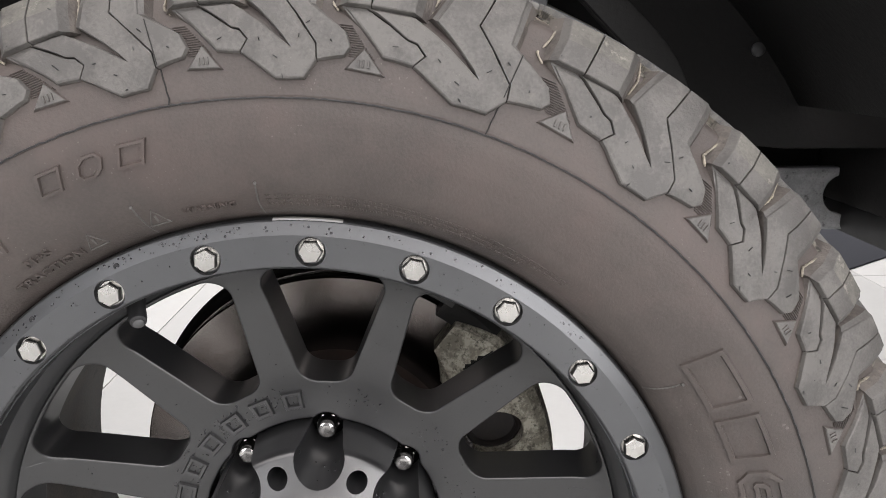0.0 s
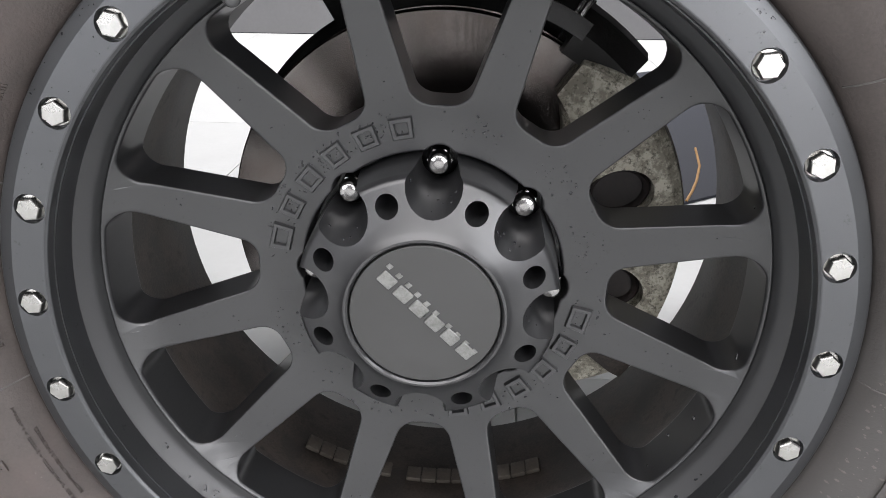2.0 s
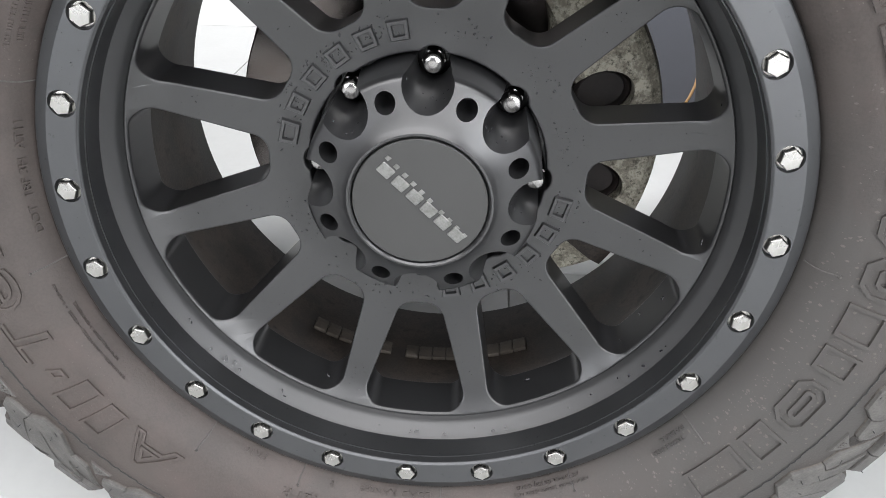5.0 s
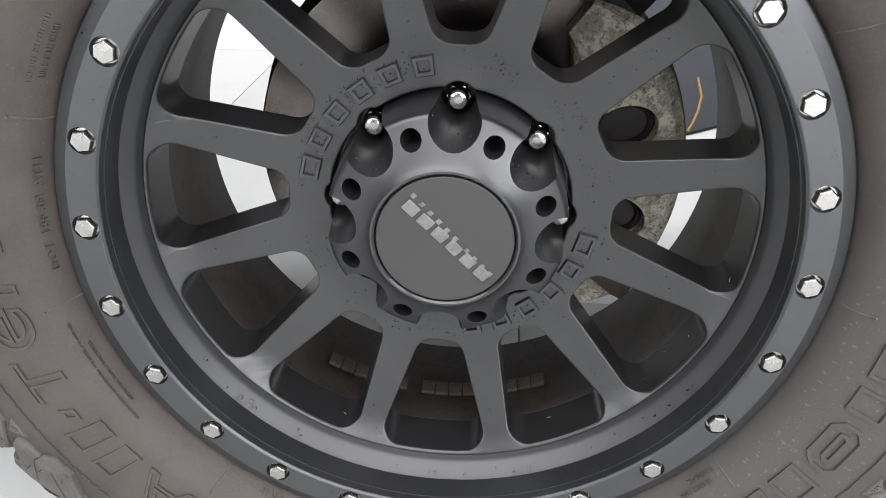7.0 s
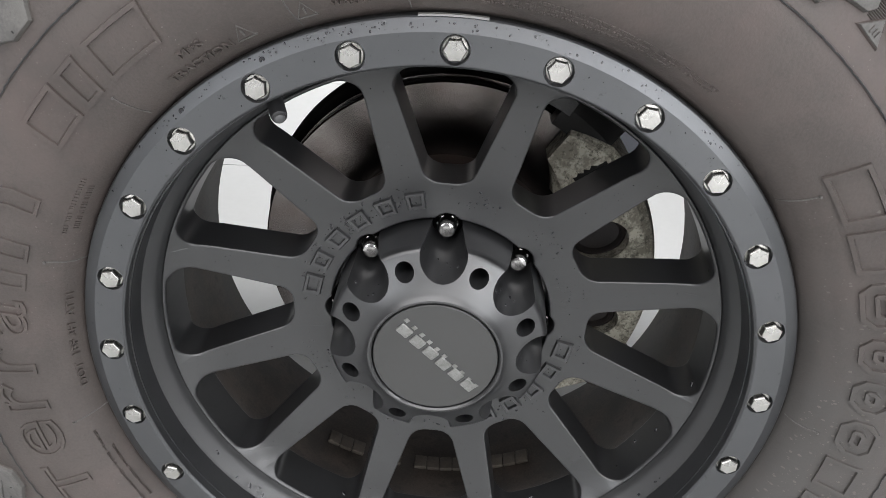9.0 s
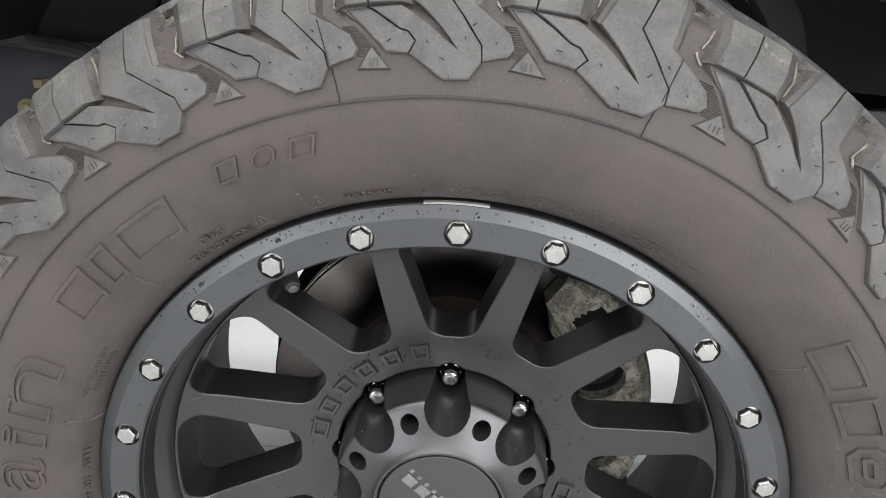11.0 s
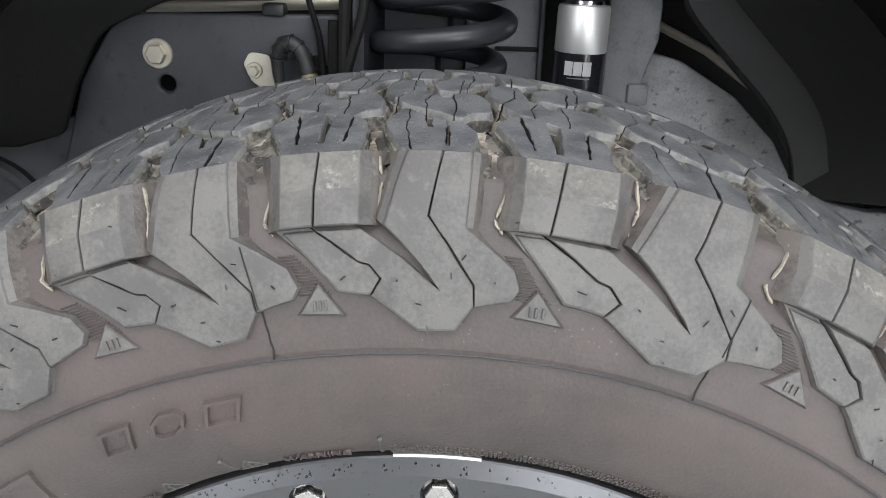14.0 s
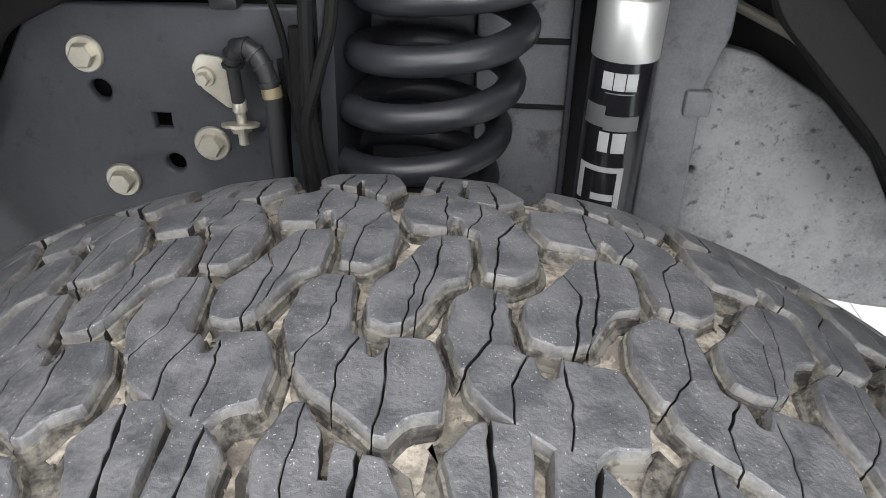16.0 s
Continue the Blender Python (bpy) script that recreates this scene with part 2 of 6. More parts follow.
M_SILVER = material("brushed_silver", (0.74, 0.74, 0.72), (0.68, 0.68, 0.66), rough=0.42, metal=0.75, grain=900, blotch=30, bump=0.0)
M_BADGE = material("worn_silver_badge", (0.34, 0.34, 0.33), (0.22, 0.22, 0.21), rough=0.34, metal=1.0, grain=600, blotch=70, bump=0.05, contrast=1.0)
M_CAP = material("matte_dark_grey_plastic", (0.036, 0.036, 0.035), (0.042, 0.042, 0.041), rough=0.5, grain=1500, blotch=20, bump=0.08)
M_DISC = material("machined_iron_disc", (0.24, 0.225, 0.218), (0.14, 0.118, 0.108), rough=0.24, metal=1.0, grain=500, blotch=18, bump=0.08, rough_var=0.05)
turned_rings(M_DISC, 420.0, 0.05)
M_DISC.node_tree.nodes["Principled BSDF"].inputs["Anisotropic"].default_value = 0.85
round_axle = M_DISC.node_tree.nodes.new("ShaderNodeTangent")
round_axle.direction_type, round_axle.axis = "RADIAL", "Y"
M_DISC.node_tree.links.new(round_axle.outputs[0], M_DISC.node_tree.nodes["Principled BSDF"].inputs["Tangent"])
M_RUST = material("rusty_hub", (0.075, 0.045, 0.034), (0.04, 0.031, 0.028), rough=0.75, grain=300, blotch=30, bump=0.4)
M_BORE = material("dark_brown_bore", (0.026, 0.019, 0.017), (0.014, 0.012, 0.012), rough=0.6, grain=300, blotch=40, bump=0.3)
M_CAST = material("cast_grey_iron", (0.46, 0.435, 0.36), (0.22, 0.205, 0.165), rough=0.8, metal=0.0, grain=330, blotch=90, bump=1.0, lumps=1.0, contrast=1.5, patches=(0.085, 0.078, 0.062), patch_scale=230, patch_at=0.53, patch_soft=0.10)
M_BRACKET = material("oily_black_bracket", (0.006, 0.0058, 0.0057), (0.013, 0.012, 0.0115), rough=0.5, grain=400, blotch=40, bump=0.4, lumps=0.3)
M_LEAD = material("dull_lead", (0.055, 0.047, 0.040), (0.10, 0.086, 0.072), rough=0.6, metal=0.3, grain=400, blotch=60, bump=0.3)
M_FRAME = material("dark_grey_frame_paint", (0.034, 0.036, 0.042), (0.052, 0.054, 0.061), rough=0.5, grain=420, blotch=24, bump=0.25, contrast=0.6, patches=(0.022, 0.023, 0.027), patch_scale=45, patch_at=0.58, patch_soft=0.1)
M_FRAME_MID = material("grey_bracket_paint", (0.100, 0.103, 0.112), (0.172, 0.174, 0.181), rough=0.6, grain=500, blotch=16, bump=0.3, contrast=0.7, patches=(0.055, 0.056, 0.062), patch_scale=38, patch_at=0.57, patch_soft=0.12)
M_FRAME_DUSTY = material("dusty_grey_frame_paint", (0.175, 0.175, 0.181), (0.30, 0.30, 0.303), rough=0.75, grain=420, blotch=20, bump=0.5, contrast=0.8, patches=(0.05, 0.049, 0.05), patch_scale=95, patch_at=0.575, patch_soft=0.10)
M_SPRING = material("black_spring_coating", (0.012, 0.0125, 0.015), (0.021, 0.022, 0.026), rough=0.40, grain=500, blotch=20, bump=0.1)
M_LINER = material("black_liner_plastic", (0.0045, 0.0043, 0.0042), (0.008, 0.0075, 0.0073), rough=0.7, spec=0.2, grain=600, blotch=8, bump=0.5, lumps=0.5)
M_LIT_STRIP = material("lit_strip_plastic", (0.0065, 0.0063, 0.0062), (0.011, 0.0105, 0.0103), rough=0.7, grain=600, blotch=14, bump=0.4, lumps=0.4)
M_ZINC = material("zinc_plated_steel", (0.56, 0.53, 0.44), (0.44, 0.41, 0.34), rough=0.42, metal=0.6, grain=500, blotch=50, bump=0.2)
M_RUBBER = material("plain_black_rubber", (0.016, 0.016, 0.017), (0.024, 0.024, 0.025), rough=0.5, grain=500, blotch=30, bump=0.1)
M_HOLE = material("dark_cavity", (0.004, 0.004, 0.004), rough=0.9, bump=0.0)
M_WHITE = material("white_print", (0.70, 0.70, 0.70), (0.6, 0.6, 0.6), rough=0.45, bump=0.0)
M_GREYPRINT = material("grey_print", (0.22, 0.22, 0.23), (0.2, 0.2, 0.2), rough=0.4, bump=0.0)
M_VALVE_TIP = material("dull_grey_plastic", (0.085, 0.085, 0.088), (0.06, 0.06, 0.06), rough=0.5, bump=0.0)
M_TILE = material("white_glazed_tile", (0.58, 0.59, 0.58), (0.53, 0.54, 0.53), rough=0.5, grain=60, blotch=2.5, bump=0.02)
M_GROUT = material("grey_grout", (0.56, 0.56, 0.55), (0.50, 0.50, 0.49), rough=0.9)
M_WALL = material("grey_painted_wall", (0.20, 0.20, 0.205), (0.17, 0.17, 0.175), rough=0.8, grain=40, blotch=1.5)
M_CEIL = material("grey_ceiling_paint", (0.25, 0.25, 0.25), (0.21, 0.21, 0.21), rough=0.85, grain=40, blotch=1.5)
M_MAT = material("dark_blue_grey_mat", (0.030, 0.033, 0.041), (0.042, 0.045, 0.054), rough=0.8, spec=0.25, grain=300, blotch=6)
M_ORANGE = material("orange_paint", (0.36, 0.20, 0.06), (0.28, 0.15, 0.05), rough=0.6)
M_YELLOW = material("yellow_zinc_nut", (0.30, 0.25, 0.15), (0.24, 0.20, 0.12), rough=0.5, metal=0.4)
M_DARK_BACK = material("dark_backing_paint", (0.012, 0.012, 0.013), (0.02, 0.02, 0.021), rough=0.8, grain=100, blotch=5)


# ---- helpers for shapes ----
def P(r, a, y):
    """A point by its distance from the axle, its angle clockwise from upright (degrees) and its depth."""
    t = radians(a)
    return Vector((r * math.sin(t), y, ZC + r * math.cos(t)))


BASES = {}


def thing(name, at, label, category, group="", kind=""):
    ob = new(name)
    ob.location = at
    ob.empty_display_size = 0.05
    BASES[ob.name] = Vector(at)
    return tagged(ob, label, category, group, kind)


def dress(me, mats, angle=35.0):
    for m in (mats if isinstance(mats, (list, tuple)) else [mats]):
        me.materials.append(m)
    me.polygons.foreach_set("use_smooth", [True] * len(me.polygons))
    if angle:
        me.set_sharp_from_angle(angle=radians(angle))
    return me


def part(name, bm, mats, parent, label="", angle=35.0, normals=True):
    if normals:
        bmesh.ops.recalc_face_normals(bm, faces=bm.faces)
    me = bpy.data.meshes.new(name)
    bm.to_mesh(me)
    bm.free()
    dress(me, mats, angle)
    ob = new(name, me)
    if parent is not None:
        ob.parent = parent
        ob.location = -BASES.get(parent.name, Vector((0, 0, 0)))
    if label:
        ob["label"] = label
    return ob


def solid(name, bm, mats, label, category, group="", kind="", angle=35.0):
    """A thing of one mesh."""
    return tagged(part(name, bm, mats, None, "", angle), label, category, group, kind)


def lathe(bm, profile, n=144, a0=0.0, a1=360.0, closed=False, mat=0):
    """Turn (r, y) rows round the axle."""
    full = abs(a1 - a0) >= 360
    cols = n if full else n + 1
    rows = [[bm.verts.new(P(r, a0 + (a1 - a0) * i / n, y)) for i in range(cols)] for r, y in profile]
    pairs = list(zip(rows, rows[1:])) + ([(rows[-1], rows[0])] if closed else [])
    for lo, hi in pairs:
        for i in range(n):
            j = (i + 1) % cols
            f = bm.faces.new((lo[i], lo[j], hi[j], hi[i]))
            f.material_index = mat
    return rows


def tube(bm, m, profile, n=16, cap=True, mat=0):
    """Turn (r, h) rows round the z axis of the pose m."""
    rows = [[bm.verts.new(m @ Vector((r * math.cos(2 * math.pi * i / n), r * math.sin(2 * math.pi * i / n), h))) for i in range(n)] for r, h in profile]
    for lo, hi in zip(rows, rows[1:]):
        for i in range(n):
            f = bm.faces.new((lo[i], lo[(i + 1) % n], hi[(i + 1) % n], hi[i]))
            f.material_index = mat
    if cap:
        for row in (rows[0], rows[-1]):
            f = bm.faces.new(row)
            f.material_index = mat


def box(bm, m, sx, sy, sz, bevel=0.0):
    made = bmesh.ops.create_cube(bm, size=1.0, matrix=m @ Matrix.Diagonal((sx, sy, sz, 1)))
    if bevel:
        edges = list({e for v in made["verts"] for e in v.link_edges})
        bmesh.ops.bevel(bm, geom=edges, offset=bevel, segments=2, affect="EDGES", profile=0.5)


def sweep(bm, points, radius, n=10, closed=False):
    """A round bar along points."""
    pts = [Vector(p) for p in points] + ([Vector(points[0])] if closed else [])
    rings = []
    side = None
    for i, p in enumerate(pts):
        d = (pts[min(i + 1, len(pts) - 1)] - pts[max(i - 1, 0)]).normalized()
        if side is None:
            side = d.orthogonal().normalized()
        side = (side - d * side.dot(d)).normalized()
        up = d.cross(side)
        rings.append([bm.verts.new(p + radius * (math.cos(2 * math.pi * k / n) * side + math.sin(2 * math.pi * k / n) * up)) for k in range(n)])
    for lo, hi in zip(rings, rings[1:]):
        for k in range(n):
            bm.faces.new((lo[k], lo[(k + 1) % n], hi[(k + 1) % n], hi[k]))
    bm.faces.new(rings[0])
    bm.faces.new(rings[-1])


def smooth_path(points, steps=8):
    """Catmull-Rom through the points."""
    p = [Vector(q) for q in points]
    p = [2 * p[0] - p[1]] + p + [2 * p[-1] - p[-2]]
    out = []
    for a, b, c, d in zip(p, p[1:], p[2:], p[3:]):
        for i in range(steps):
            t = i / steps
            out.append(0.5 * (2 * b + (c - a) * t + (2 * a - 5 * b + 4 * c - d) * t * t + (3 * b - a - 3 * c + d) * t ** 3))
    return out + [p[-2]]


def rounded(corners, steps=6):
    """A polygon from (x, y, radius) corners."""
    out = []
    n = len(corners)
    for i, (x, y, rad) in enumerate(corners):
        p = Vector((x, y))
        a, b = Vector(corners[i - 1][:2]) - p, Vector(corners[(i + 1) % n][:2]) - p
        la, lb = a.length, b.length
        a.normalize(), b.normalize()
        half = a.angle(b) / 2
        cut = min(rad / math.tan(half), la * 0.49, lb * 0.49)
        if rad <= 0 or cut < 1e-6:
            out.append((x, y))
            continue
        r = cut * math.tan(half)
        centre = p + (a + b).normalized() * (r / math.sin(half))
        s, e = p + a * cut - centre, p + b * cut - centre
        turn = s.angle_signed(e)
        for k in range(steps + 1):
            v = s.copy()
            v.rotate(Matrix.Rotation(-turn * k / steps, 2))
            out.append((centre.x + v.x, centre.y + v.y))
    return out


def baked(ob):
    """The evaluated mesh of a temporary object, which is then removed."""
    dg = bpy.context.evaluated_depsgraph_get()
    dg.update()
    me = bpy.data.meshes.new_from_object(ob.evaluated_get(dg))
    data = ob.data
    bpy.data.objects.remove(ob)
    if isinstance(data, bpy.types.Curve):
        bpy.data.curves.remove(data)
    bm = bmesh.new()
    bm.from_mesh(me)
    bpy.data.meshes.remove(me)
    return bm


def plate(loops, half, bevel=0.0):
    """A flat plate in x, y, thick along z, with holes: the first loop is the outline."""
    cu = bpy.data.curves.new("outline", "CURVE")
    cu.dimensions, cu.fill_mode, cu.extrude, cu.bevel_depth, cu.bevel_resolution, cu.offset = "2D", "BOTH", half - bevel, bevel, 2, -bevel
    for loop in loops:
        sp = cu.splines.new("POLY")
        sp.points.add(len(loop) - 1)
        sp.use_cyclic_u = True
        for q, (x, y) in zip(sp.points, loop):
            q.co = (x, y, 0, 1)
    bm = baked(new("outline", cu))
    bmesh.ops.remove_doubles(bm, verts=bm.verts, dist=1e-6)
    return bm


def carved(bm, cutter):
    """bm less cutter."""
    obs = []
    for b in (bm, cutter):
        bmesh.ops.recalc_face_normals(b, faces=b.faces)
        me = bpy.data.meshes.new("carve")
        b.to_mesh(me)
        b.free()
        obs.append(new("carve", me))
    mod = obs[0].modifiers.new("carve", "BOOLEAN")
    mod.operation, mod.solver, mod.object = "DIFFERENCE", "EXACT", obs[1]
    out = baked(obs[0])
    bpy.data.objects.remove(obs[1])
    return out


def gridded(bm, step, reach):
    """Cut long faces by an even grid in x and y."""
    for axis in (0, 1):
        k = -reach
        while k <= reach:
            co, no = [0, 0, 0], [0, 0, 0]
            co[axis], no[axis] = k, 1
            bmesh.ops.bisect_plane(bm, geom=list(bm.verts) + list(bm.edges) + list(bm.faces), plane_co=co, plane_no=no, dist=1e-6)
            k += step


def circle(r, n, x=0.0, y=0.0):
    return [(x + r * math.cos(2 * math.pi * i / n), y + r * math.sin(2 * math.pi * i / n)) for i in range(n)]


def shrunk(poly, d):
    """The polygon moved inwards by d."""
    n = len(poly)
    area = sum(poly[i - 1][0] * poly[i][1] - poly[i][0] * poly[i - 1][1] for i in range(n))
    s = 1 if area > 0 else -1
    out = []
    for i in range(n):
        a, p, b = Vector(poly[i - 1]), Vector(poly[i]), Vector(poly[(i + 1) % n])
        e1, e2 = (p - a).normalized(), (b - p).normalized()
        n1, n2 = Vector((-e1.y, e1.x)) * s, Vector((-e2.y, e2.x)) * s
        m = n1 + n2
        k = m.length_squared
        m = m * (2 / k) if k > 0.35 else m * 3
        out.append(tuple(p + m * d))
    return out


def raised(bm, poly, place, top, base, gap=0.0005, bev=0.0007, draft=0.0012, mats=(0, 1)):
    """A raised piece: poly in (s, t) metres, place(s, t, h) its point in space."""
    height = top if callable(top) else lambda s, t: top
    loops = [(shrunk(poly, gap - draft), lambda s, t: base), (shrunk(poly, gap), lambda s, t: height(s, t) - bev), (shrunk(poly, gap + bev), height)]
    rows = []
    for pts, h in loops:
        rows.append([bm.verts.new(place(s, t, h(s, t))) for s, t in pts])
    for k, (lo, hi) in enumerate(zip(rows, rows[1:])):
        for i in range(len(lo)):
            f = bm.faces.new((lo[i], lo[(i + 1) % len(lo)], hi[(i + 1) % len(lo)], hi[i]))
            f.material_index = mats[1] if k == 0 else mats[-1] if len(mats) > 2 else mats[0]
    f = bm.faces.new(rows[-1])
    f.material_index = mats[0]
    bmesh.ops.triangulate(bm, faces=[f])


def words(text, size, place):
    """Lettering as a mesh: place(x, y, h) puts a point of the flat text, centred on 0, in space."""
    cu = bpy.data.curves.new("words", "FONT")
    cu.body, cu.size, cu.align_x, cu.extrude, cu.resolution_u = text, size, "CENTER", 0.0005, 2
    bm = baked(new("words", cu))
    for v in bm.verts:
        v.co = place(v.co.x, v.co.y, v.co.z)
    return bm


# ---- room ----
def room():
    bm = bmesh.new()
    box(bm, pose(-1.15, 0, -0.055), 7.1, 9.4, 0.1)
    floor = tagged(part("floor", bm, M_GROUT, None), "white tiled workshop floor with thin grey joints", "floor", kind="structure")
    bm = bmesh.new()
    box(bm, pose(0, 0, -0.003), 0.797, 0.797, 0.006, 0.0015)
    first = part("tile", bm, M_TILE, floor)
    for i in range(-5, 4):
        for j in range(-5, 6):
            if (i, j) != (0, 0):
                ob = new("tile", first.data)
                ob.parent, ob.location = floor, (i * 0.8 - 0.31, j * 0.8 + 0.22, 0)
    first.location = (-0.31, 0.22, 0)
    for name, x, y, sx, sy in (("wall_left", -4.75, 0, 0.1, 9.4), ("wall_right", 2.45, 0, 0.1, 9.4), ("wall_front", -1.15, -4.75, 7.3, 0.1), ("wall_back", -1.15, 4.75, 7.3, 0.1)):
        bm = bmesh.new()
        box(bm, pose(x, y, 2.1), sx, sy, 4.2)
        solid(name, bm, M_WALL, "plain grey painted workshop wall", "wall", kind="structure")
    bm = bmesh.new()
    box(bm, pose(-1.15, 0, 4.25), 7.3, 9.6, 0.1)
    solid("ceiling", bm, M_CEIL, "plain grey workshop ceiling", "ceiling", kind="structure")


room()

# ---- wheel ----
wheel = thing("wheel", P(0, 0, 0.12), "satin black twelve-spoke alloy wheel with bolted outer ring", "wheel")


def spoke_y(r):
    run = 0.0 if r < 0.103 else (r - 0.103) ** 2 / 0.048 if r < 0.127 else r - 0.115
    return 0.085 - run * 0.235 - 0.0062 * (max(r - 0.200, 0.0) / 0.0285) ** 2


def wheel_face():
    outline = circle(0.2312, 180)
    hub = []
    for i in range(240):
        a = 1.5 * i
        off = radians((a - 3.2 + 22.5) % 45 - 22.5)
        reach = 0.0128 ** 2 - (0.0873 * math.sin(off)) ** 2
        r = max(0.0957, 0.0873 * math.cos(off) + math.sqrt(reach) if reach > 0 else 0)
        hub.append((r * math.sin(radians(a)), r * math.cos(radians(a))))
    loops = [outline, hub]
    win = rounded([(-0.0490, 0.2282, 0.0130), (0.0490, 0.2282, 0.0130), (0.0172, 0.1283, 0.0176), (-0.0172, 0.1283, 0.0176)], 15)
    dense = []
    for i, p in enumerate(win):
        q = win[(i + 1) % len(win)]
        n = max(1, int(math.dist(p, q) / 0.006))
        dense += [(p[0] + (q[0] - p[0]) * k / n, p[1] + (q[1] - p[1]) * k / n) for k in range(n)]
    for k in range(12):
        a = radians(B0 + 30 * k)
        loops.append([(rho * math.sin(a + tau / rho), rho * math.cos(a + tau / rho)) for tau, rho in dense])
    bm = plate(loops, 0.0215, 0.0016)
    gridded(bm, 0.0125, 0.24)
    for v in bm.verts:
        r = math.hypot(v.co.x, v.co.y)
        v.co = (v.co.x, spoke_y(r) + (0.0215 - v.co.z), ZC + v.co.y)
    return part("spokes", bm, M_SPOKE, wheel, angle=10)


def wheel_rim():
    bm = bmesh.new()
    lathe(bm, [(0.2482, 0.0100), (0.2478, 0.0200), (0.2473, 0.0214), (0.2464, 0.0219), (0.2461, 0.0226), (0.2454, 0.0312), (0.2448, 0.0328), (0.2438, 0.0342), (0.2426, 0.0356),
               (0.2362, 0.0434), (0.2350, 0.0450), (0.2340, 0.0467), (0.2333, 0.0486), (0.2324, 0.0512), (0.2316, 0.0530), (0.2302, 0.0548), (0.2290, 0.0580), (0.2286, 0.0640), (0.2287, 0.0750), (0.2292, 0.0900)], 192)
    part("outer_lip", bm, M_LIP_LIT, wheel, "satin black stepped lip round the spokes", angle=50)
    bm = bmesh.new()
    lathe(bm, [(0.2290, 0.0900), (0.2330, 0.0960), (0.2365, 0.108), (0.2395, 0.120), (0.2405, 0.170), (0.2408, 0.228), (0.2440, 0.2335), (0.2520, 0.2350), (0.2640, 0.2500), (0.2700, 0.2540), (0.2705, 0.2580)], 144)
    part("barrel", bm, M_BARREL, wheel, "dusty dark inner barrel of the wheel", angle=45)
    bm = bmesh.new()
    lathe(bm, [(0.114, 0.118), (0.040, 0.118), (0.040, 0.13), (0.114, 0.13)], 96, closed=True)
    part("hub_pad", bm, M_BLACK, wheel)


def bolt_ring():
    bm = bmesh.new()
    lathe(bm, [(0.2411, 0.0100), (0.2412, 0.0036), (0.2415, 0.0029), (0.2428, 0.0015), (0.2436, 0.0012), (0.2634, 0.0012), (0.2645, 0.0016), (0.2718, 0.0044), (0.2728, 0.0052), (0.2733, 0.0068), (0.2735, 0.0300), (0.2400, 0.0300), (0.2403, 0.0100)], 192, closed=True)
    cut = bmesh.new()
    for k in range(24):
        m = Matrix.Translation(P(0.253, B0 + 15 * k, 0)) @ pose(0, 0, 0, -90)
        tube(cut, m, [(0.0101, 0.0), (0.0096, 0.0018), (0.0092, 0.0062)], 24)
    ring = part("bolt_ring", carved(bm, cut), M_RING, wheel, "satin dark grey outer ring with countersunk bolt holes", angle=14)
    first = None
    for k in range(24):
        if first is None:
            bm = bmesh.new()
            tube(bm, Matrix.Identity(4), [(0.0086, -0.0070), (0.0086, -0.0060), (0.0080, -0.0056)], 24)
            tube(bm, Matrix.Identity(4), [(0.0078, -0.0062), (0.0078, -0.0010), (0.0075, -0.0002), (0.0070, 0.0003)], 6)
            first = part("bolt", bm, M_BOLT, ring, "bright steel hexagon bolt", angle=25)
            ob = first
        else:
            ob = new("bolt", first.data)
            ob.parent = ring
            ob["label"] = "bright steel hexagon bolt"
        spin = (37 * k * k + 11 * k) % 60
        ob.matrix_basis = Matrix.Translation(P(0.253, B0 + 15 * k, -0.0008)) @ pose(0, 0, 0, 90) @ pose(0, 0, 0, 0, 0, spin)
    for a, r in ((-24.6, 0.2668), (-39.1, 0.2668)):
        bm = bmesh.new()
        tube(bm, Matrix.Translation(P(r, a, 0.0016 + (r - 0.2645) * 0.3836)) @ pose(0, 0, 0, 90), [(0.0021, -0.0004), (0.0020, 0.0003), (0.0012, 0.0004), (0.0004, 0.0001)], 14)
        part("pin_hole", bm, M_BLACK_GLOSS, ring, "small dark pin hole in the ring's bevel")
    # bare metal scrape on the ring's edge
    bm = bmesh.new()
    lathe(bm, [(0.2724, 0.0044), (0.2735, 0.0053), (0.2738, 0.0085), (0.2731, 0.0085)], 24, -2.6, 6.6, closed=True)
    part("scraped_edge", bm, M_SILVER, ring, "pale scrape on the ring's edge")
    return ring


